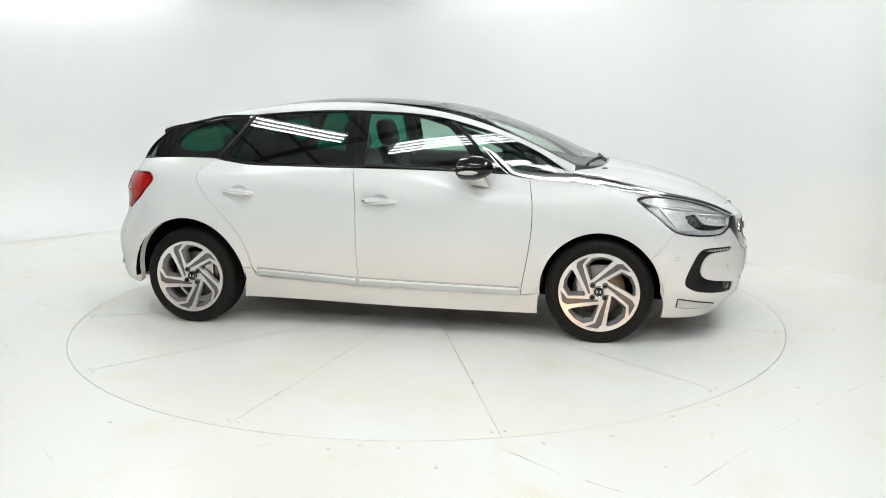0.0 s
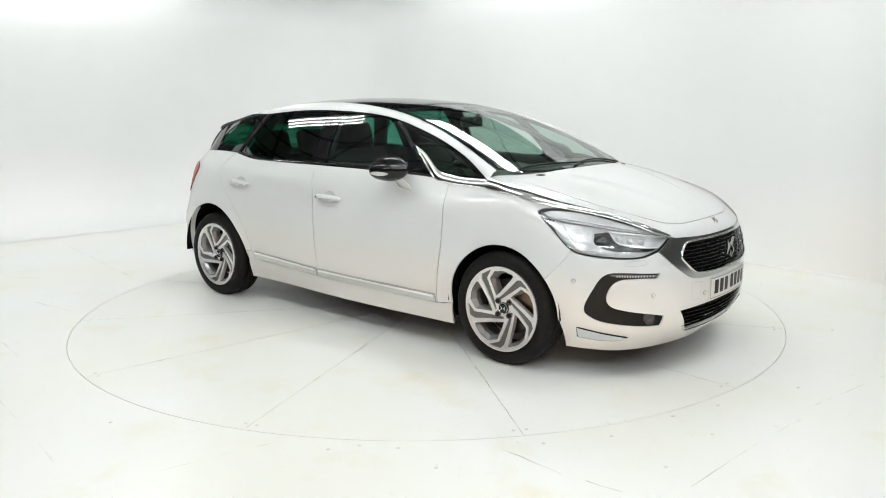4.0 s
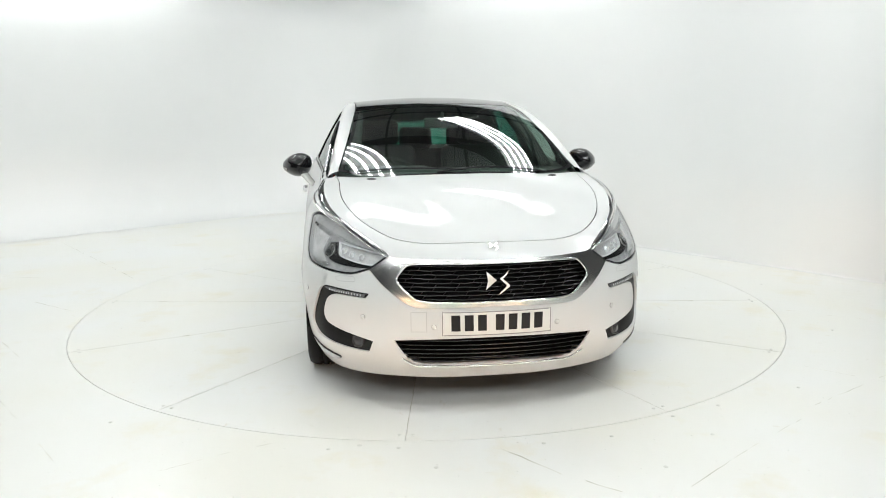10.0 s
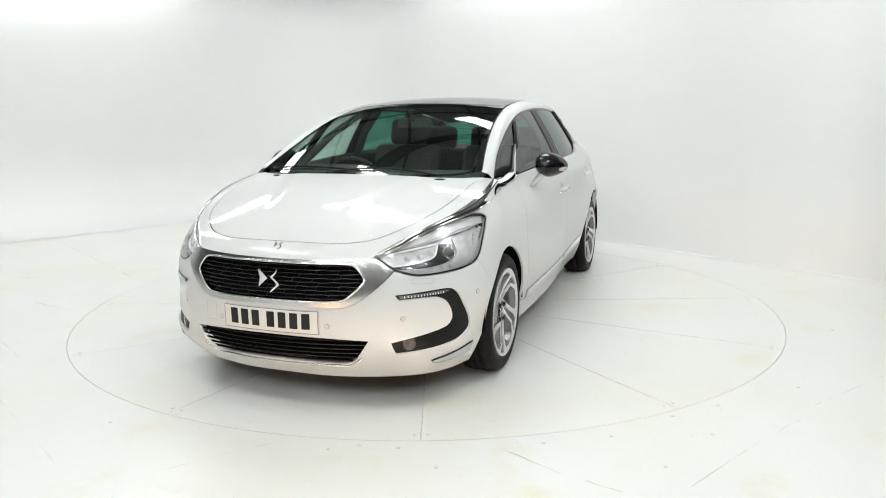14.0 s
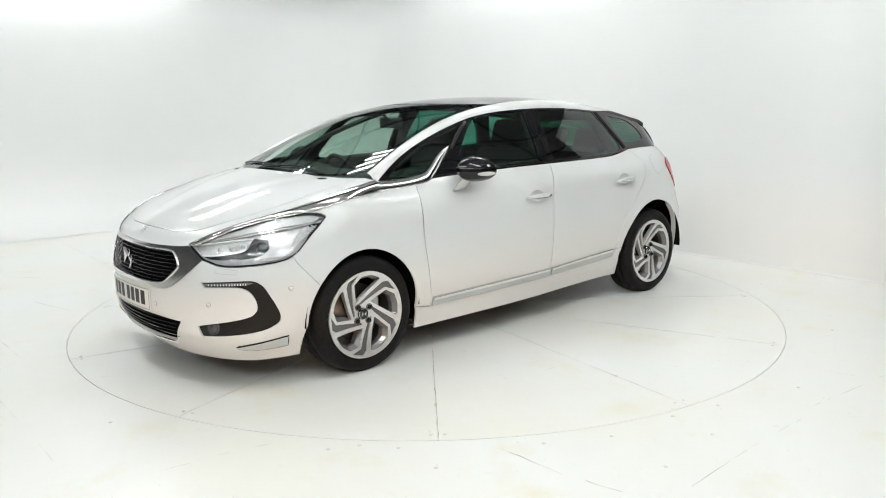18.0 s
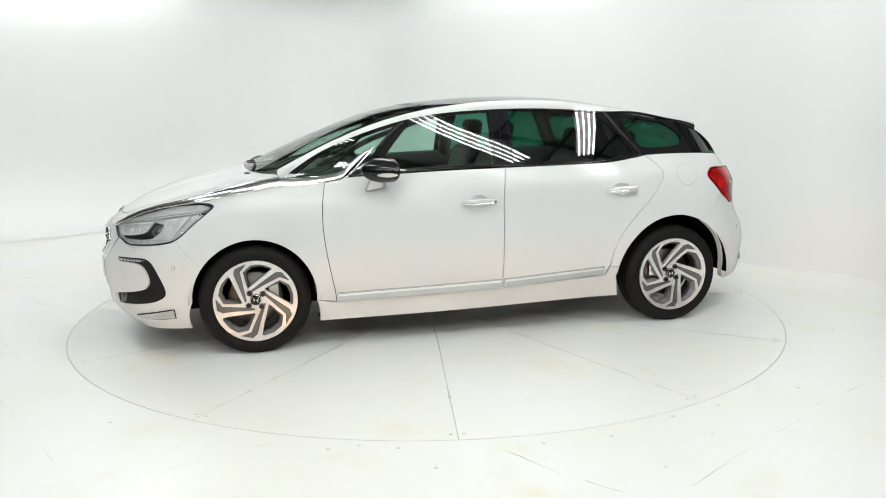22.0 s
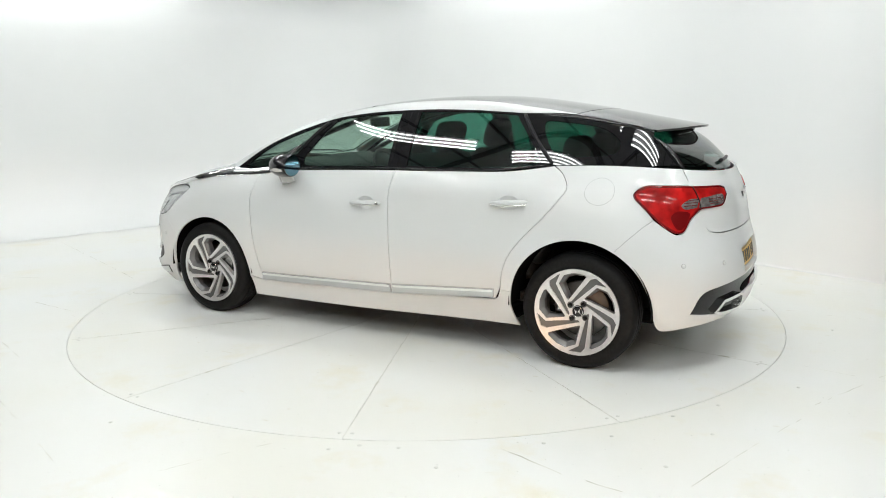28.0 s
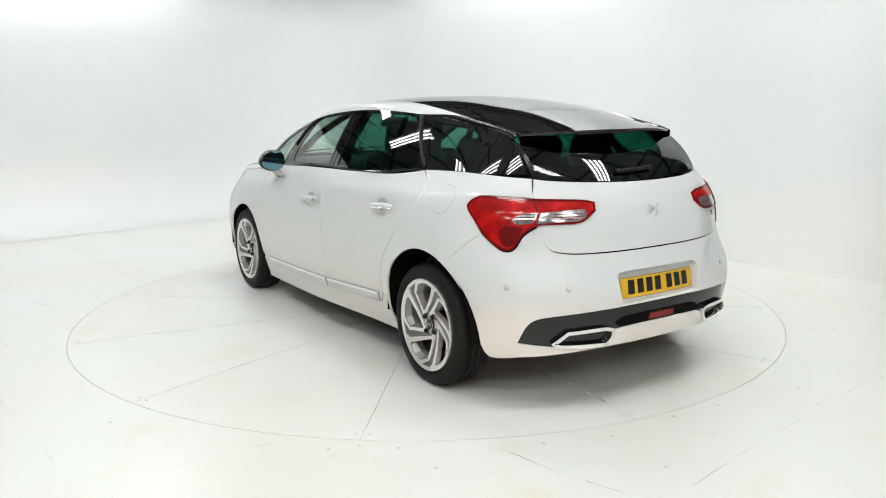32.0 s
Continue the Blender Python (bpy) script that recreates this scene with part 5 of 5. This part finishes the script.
kl, kt = smooth_line(kick_low, 30), smooth_line(kick_top, 30)
both("window_chrome", ribbon([side_point(*p) + [0, .003, .002] for p in kt], [side_point(*p) + [0, .003, 0] for p in kl], 6, .010, (0, .8, .5)), BRUSHED, "polished chrome strip that kicks up beside the mirror")
ga2 = [tuple(np.array(a) * .60 + np.array(b) * .40 + [0, .0055, .0108]) for a, b in zip(top_edge, low_edge)]
gb2 = [tuple(np.array(a) * .52 + np.array(b) * .48 + [0, .006, .0112]) for a, b in zip(top_edge, low_edge)]
both("strip_groove", ribbon(ga2, gb2, 3, .001, (0, .5, .8)), TRIM)
v, f = tube([tuple(side_point(*p) + [0, .004, 0]) for p in kl], .003, 8)
both("strip_lip", (v, f), CHROME)
# dark line added along the kick, in place of dark reflections in its chrome
v, f = tube([tuple(side_point(*p) + [0, .0045, 0]) for p in kt * .86 + kl * .14], .0035, 8)
both("dark_reflection_line", (v, f), TRIM)
# sill trim under the side windows, and door-frame dividers
wl = [(x, float(SILL_Z(x)) - .002) for x in np.linspace(.78, -1.16, 40)]
v, f = tube([tuple(flank(x, z) + [0, .004, 0]) for x, z in wl], .006, 6)
both("window_sill_trim", (v, f), BLACK)
for line in ([(.60, 1.185), (.50, 1.285), (.42, 1.345)], [(-.945, 1.395), (-1.05, 1.25), (-1.16, 1.125)]):
    p = smooth_line(line, 12)
    v, f = tube([tuple(flank(x, z) + [0, .002, 0]) for x, z in p], .011, 8)
    both("window_divider", (v, f), TRIM)
for x0, x1 in ((-.135, -.150), (-.190, -.196), (-.252, -.245)):
    p = [tuple(flank(x0 + (x1 - x0) * k / 8, 1.085 + .325 * k / 8) + [0, .0012, 0]) for k in range(9)]
    v, f = tube(p, .0016, 5)
    both("pillar_joint", (v, f), GAP)

# mirrors
def mirror_shell():
    rows = []
    n, k = 24, 28
    for i in range(n + 3):
        u = min(1.0, i / n)
        shrink = (1, .97, .92)[max(0, i - n)]
        x = .725 - .180 * u - (0, .008, .011)[max(0, i - n)]
        g = (1 - (1 - u) ** 2.4) ** .55
        go = (1 - (1 - u) ** 1.7) ** .75
        row = []
        for j in range(k):
            a = 2 * math.pi * j / k
            c, s = math.cos(a), math.sin(a)
            c, s = math.copysign(abs(c) ** .85, c), math.copysign(abs(s) ** .85, s)
            yy = .955 + shrink * c * (.108 * go if c > 0 else .085 * g)
            top = .083 if s > 0 else .076
            zz = 1.075 + shrink * s * top * g * (1 - .32 * max(0, c) ** 1.6) * (1 - .20 * max(0, u - .6)) - .006 * c
            row.append((x - .022 * max(0, c) * u, yy, zz))
        rows.append(row)
    v, f = loft(rows, close_v=True, caps=False)
    f.append(list(range(k))[::-1])
    return v, f, rows[-1]


def mirror_side(u, drop):
    """A point on the outer side of the mirror shell, lower than its middle by drop."""
    go = (1 - (1 - u) ** 1.7) ** .75
    return .725 - .202 * u, .955 + .108 * go * (1 - 4 * drop), 1.070 - drop


mv, mf_, last = mirror_shell()
ARMSILVER = material("silver_arm", (0.70, 0.69, 0.66), 0.25, 0.35, 0.4)
INDICATOR = material("indicator_lens", (0.62, 0.60, 0.58), 0.15, 0.2, 1.0)
MIRRORGLASS = material("mirror_glass", (0.14, 0.27, 0.33), 0.01, 1.0)
for sd in (1, -1):
    mir = put("door_mirror", mesh_of("door_mirror", [(x, sd * y, z) for x, y, z in mv], mf_ if sd < 0 else [g[::-1] for g in mf_], BLACK), car, "gloss black door mirror on a satin arm", HOME)
    c = np.mean(last, 0)
    ring = [c + (np.array(p) - c) * .97 + [-.002, 0, 0] for p in last]
    pts = [(x, sd * y, z) for x, y, z in ring]
    put("mirror_glass", mesh_of("mirror_glass", pts, [list(range(len(pts)))], MIRRORGLASS), mir)
    arm = []
    for k in range(7):
        u = k / 6
        cx, cy, cz = .635 - .01 * u, .868 + .072 * u, .958 + .088 * u
        w, h = .072 - .014 * u, .022 + .008 * u
        arm.append([(cx + w * math.cos(a) * .8, sd * (cy + h * math.sin(a)), cz - .01 * math.cos(a)) for a in np.linspace(0, 2 * math.pi, 12, endpoint=False)])
    v, f = loft(arm, close_v=True, caps=True)
    put("mirror_arm", mesh_of("mirror_arm", v, f if sd > 0 else [g[::-1] for g in f], ARMSILVER), mir)
    ind = []
    for k in range(12):
        w = k / 11
        u = .42 + .56 * w
        h = .013 * math.sin(math.pi * (.06 + .88 * w)) ** .7
        row = []
        for d in (-1, 0, 1):
            px, py, pz = mirror_side(u, .016 - d * h)
            row.append((px, sd * (py + .004 + (.002 if d == 0 else 0)), pz))
        ind.append(row)
    v, f = loft(ind)
    put("indicator_lens", mesh_of("indicator_lens", v, f if sd > 0 else [g[::-1] for g in f], INDICATOR), mir)

# wipers and cowl
cowl = [(1.425, 0, 1), (1.40, .35), (1.315, .60), (1.215, .708, 1), (1.19, .69, 1), (1.27, .57), (1.36, .35), (1.375, 0, 1)]
panel("cowl", bonnet_top, flip_y(cowl), TRIM, sides=(1,), lift=-.008, gap=0, step=.04)
for pts in ([(1.345, .50), (1.33, .25), (1.36, -.05), (1.385, -.15)], [(1.27, -.60), (1.30, -.40), (1.345, -.12), (1.36, .02)]):
    line = smooth_line(pts, 16)
    v, f = tube([tuple(roof_top(x, y) + [0, 0, .009]) for x, y in line], .006, 6)
    put("wiper", mesh_of("wiper", v, f, TRIM), car, "black windscreen wiper", HOME)
for sd in (1, -1):
    end = bmesh.new()
    bmesh.ops.create_uvsphere(end, u_segments=12, v_segments=8, radius=1, matrix=Matrix.Translation((1.375, sd * .52, 1.043)) @ Matrix.Rotation(.5 * sd, 4, "Z") @ Matrix.Diagonal((.018, .035, .010, 1)))
    part("cowl_end", end, TRIM, car, at=HOME, smooth=True)
wp = [(float(-.10 + .24 * k / 8), .16 - .03 * k / 8) for k in range(9)]
v, f = tube([tuple(gate_glass(y, w) + [-.014, 0, .006]) for y, w in wp], .011, 8)
put("rear_wiper", mesh_of("rear_wiper", v, f, TRIM), car, "black rear wiper", HOME)
bl = [tuple(gate_glass(y, .93) + [-.05, 0, -.004]) for y in np.linspace(-.20, .20, 12)]
v, f = tube(bl, .011, 6, .7)
put("brake_light", mesh_of("brake_light", v, f, material("smoked_red", (0.05, 0.012, 0.012), .2, 0, 1)), car, "smoked high brake light", HOME)

# ---- cabin ----
DASH = mottle(material("dashboard", (0.02, 0.021, 0.02), 0.6), 200, (0.035, 0.036, 0.035), (0.055, 0.055, 0.053), 3)
LININGC = mottle(material("headlining", (0.10, 0.10, 0.10), 0.9), 150, (0.08, 0.08, 0.08), (0.12, 0.12, 0.118), 3)
lin = [(.10, 0, 1), (.08, .3), (0, .52, 1), (-.5, .53), (-1.2, .52), (-1.55, .50, 1), (-1.6, 0)]
panel("headlining", roof_top, flip_y(lin), LININGC, sides=(1,), lift=-.045, gap=0, depth=0, step=.08)
card = [X(.93, .40, 1), X(.93, .985), X(0, 1.05), X(-1.2, 1.085), X(-1.75, 1.08, 1), X(-1.74, .86), X(-1.36, .80), X(-1.0, .72), X(-.92, .45), X(-.9, .35, 1)]
panel("door_card", hull, card, CABIN, lift=-.075, gap=0, depth=0, step=.08)
panel("dash_end", flank, [(.78, 1.03, 1), (1.17, 1.025, 1), (1.05, 1.075), (.92, 1.10), (.78, 1.10, 1)], CABIN, lift=-.022, gap=0, depth=0, step=.06)
dash = []
for x, z in ((1.36, .985), (1.30, 1.03), (1.15, 1.062), (.98, 1.062), (.86, 1.035), (.80, .97), (.82, .80), (.85, .45)):
    dash.append([(x - .10 * (abs(y) / .7) ** 2 * (1 if x > .9 else .3), y, z + (.025 if x < 1.1 and z > .9 and -.55 < y < -.17 else 0)) for y in np.linspace(-.70, .70, 25)])
v, f = loft(dash)
put("dashboard", mesh_of("dashboard", v, [g[::-1] for g in f], DASH), car, "black soft dashboard", HOME)
cap = []
for x in np.linspace(1.0, -1.75, 30):
    z = float(SILL_Z(x))
    p = np.array(flank(x, z + .004))
    cap.append([p + [0, -.008, .002], p + [0, -.045, .010], p + [0, -.09, -.01], p + [0, -.10, -.08]])
both("door_cap", loft(cap), CABIN)
part("cabin_floor", box(bmesh.new(), (-1.6, -.72, .30), (1.0, .72, .36), .01), CABIN, car, at=HOME)
part("luggage_cover", box(bmesh.new(), (-1.78, -.60, .98), (-1.12, .60, 1.0), .006), CABIN, car, at=HOME)

wheel_m = Matrix.Translation((.62, -.36, .945)) @ Matrix.Rotation(radians(-62), 4, "Y")
ringp = [(.185 * math.cos(a), .185 * math.sin(a), 0) for a in np.linspace(0, 2 * math.pi, 41)]
v, f = tube(ringp, .016, 8)
sw = put("steering_wheel", mesh_of("steering_wheel", [tuple(wheel_m @ Vector(p)) for p in v], f, CABIN), car, "black leather steering wheel", HOME)
bm = bmesh.new()
box(bm, (-.07, -.075, -.03), (.06, .075, .0), .02)
for a, b in (((-.02, .07, -.02), (.02, .18, -.005)), ((-.02, -.18, -.02), (.02, -.07, -.005)), ((-.18, -.02, -.02), (-.06, .02, -.005))):
    box(bm, a, b, .004)
bm.transform(wheel_m)
part("wheel_boss", bm, CABIN, sw)


def cushion(lo, hi, r):
    return box(bmesh.new(), lo, hi, r, 4)


def seat(x, y, rear=False):
    """A seat in the cabin: squab, backrest, headrest."""
    w = .27
    st = part("car_seat", cushion((x - .25, y - w, .42), (x + .28, y + w, .60), .06), CABIN, car, "black leather car seat", HOME, True)
    bm = cushion((-.07, -w, 0), (.07, w, .66 if not rear else .58), .06)
    bm.transform(Matrix.Translation((x - .22, y, .52)) @ Matrix.Rotation(radians(-18), 4, "Y"))
    part("backrest", bm, CABIN, st, smooth=True)
    bm = cushion((-.055, -.145, .0), (.055, .145, .20), .05)
    top = Matrix.Translation((x - .22, y, .52)) @ Matrix.Rotation(radians(-16), 4, "Y") @ Matrix.Translation((0, 0, .66 if not rear else .575))
    bm.transform(top)
    part("headrest", bm, CABIN, st, smooth=True)
    for k in (-.05, .05):
        bm = box(bmesh.new(), (-.006, k - .006, -.08), (.006, k + .006, .02))
        bm.transform(top)
        part("headrest_post", bm, SATIN, st)


for x, y, rear in ((.12, .37, False), (.12, -.37, False), (-.78, .42, True), (-.78, -.42, True), (-.80, 0, True)):
    seat(x, y, rear)
mir = cushion((-.012, -.115, -.035), (.02, .115, .035), .012)
mir.transform(Matrix.Translation((.47, 0, 1.335)))
rv = part("rear_view_mirror", mir, DASH, car, "black rear-view mirror", HOME, True)
v, f = tube([(.49, 0, 1.35), (.52, 0, 1.375), (.55, 0, 1.40)], .012, 8)
put("mirror_stem", mesh_of("mirror_stem", v, f, DASH), rv)
for sd in (1, -1):
    v, f = tube([(.95, sd * .60, 1.08), (.6, sd * .575, 1.25), (.25, sd * .55, 1.37), (0, sd * .55, 1.43)], .035, 8, .5)
    put("pillar_lining", mesh_of("pillar_lining", v, f, DASH), car, "", HOME)
    v, f = tube([(-.19, sd * .80, 1.0), (-.19, sd * .70, 1.25), (-.22, sd * .58, 1.43)], .05, 8, .6)
    put("pillar_lining", mesh_of("pillar_lining", v, f, DASH), car, "", HOME)
    v, f = tube([(-1.12, sd * .72, 1.05), (-1.02, sd * .63, 1.25), (-.95, sd * .57, 1.39)], .06, 8, .6)
    put("pillar_lining", mesh_of("pillar_lining", v, f, DASH), car, "", HOME)

# brake calipers behind the spokes
for hx in (HUB_F, HUB_R):
    for sd in (1, -1):
        bm = box(bmesh.new(), (hx - (.14 if hx > 0 else -.07), .75, HUB_Z - .03), (hx - (.07 if hx > 0 else -.14), .83, HUB_Z + .11), .012)
        bm.transform(Matrix.Diagonal((1, sd, 1, 1)))
        bmesh.ops.recalc_face_normals(bm, faces=bm.faces)
        part("brake_caliper", bm, SATIN, car, at=HOME)


def motions():
    """The turntable carries the car round."""
    turn = Spline([0, 4, 8, 12, 16, 20, 24, 28, 32], [-13.193, -40.794, -68.925, -97.366, -125.630, -153.758, -181.538, -209.687, -237.812])
    rows = [(t, pose(0, 0, 0, 0, 0, float(turn(t)))) for t in range(0, 33, 2)]
    walk(table, rows)
    walk(car, rows)


motions()
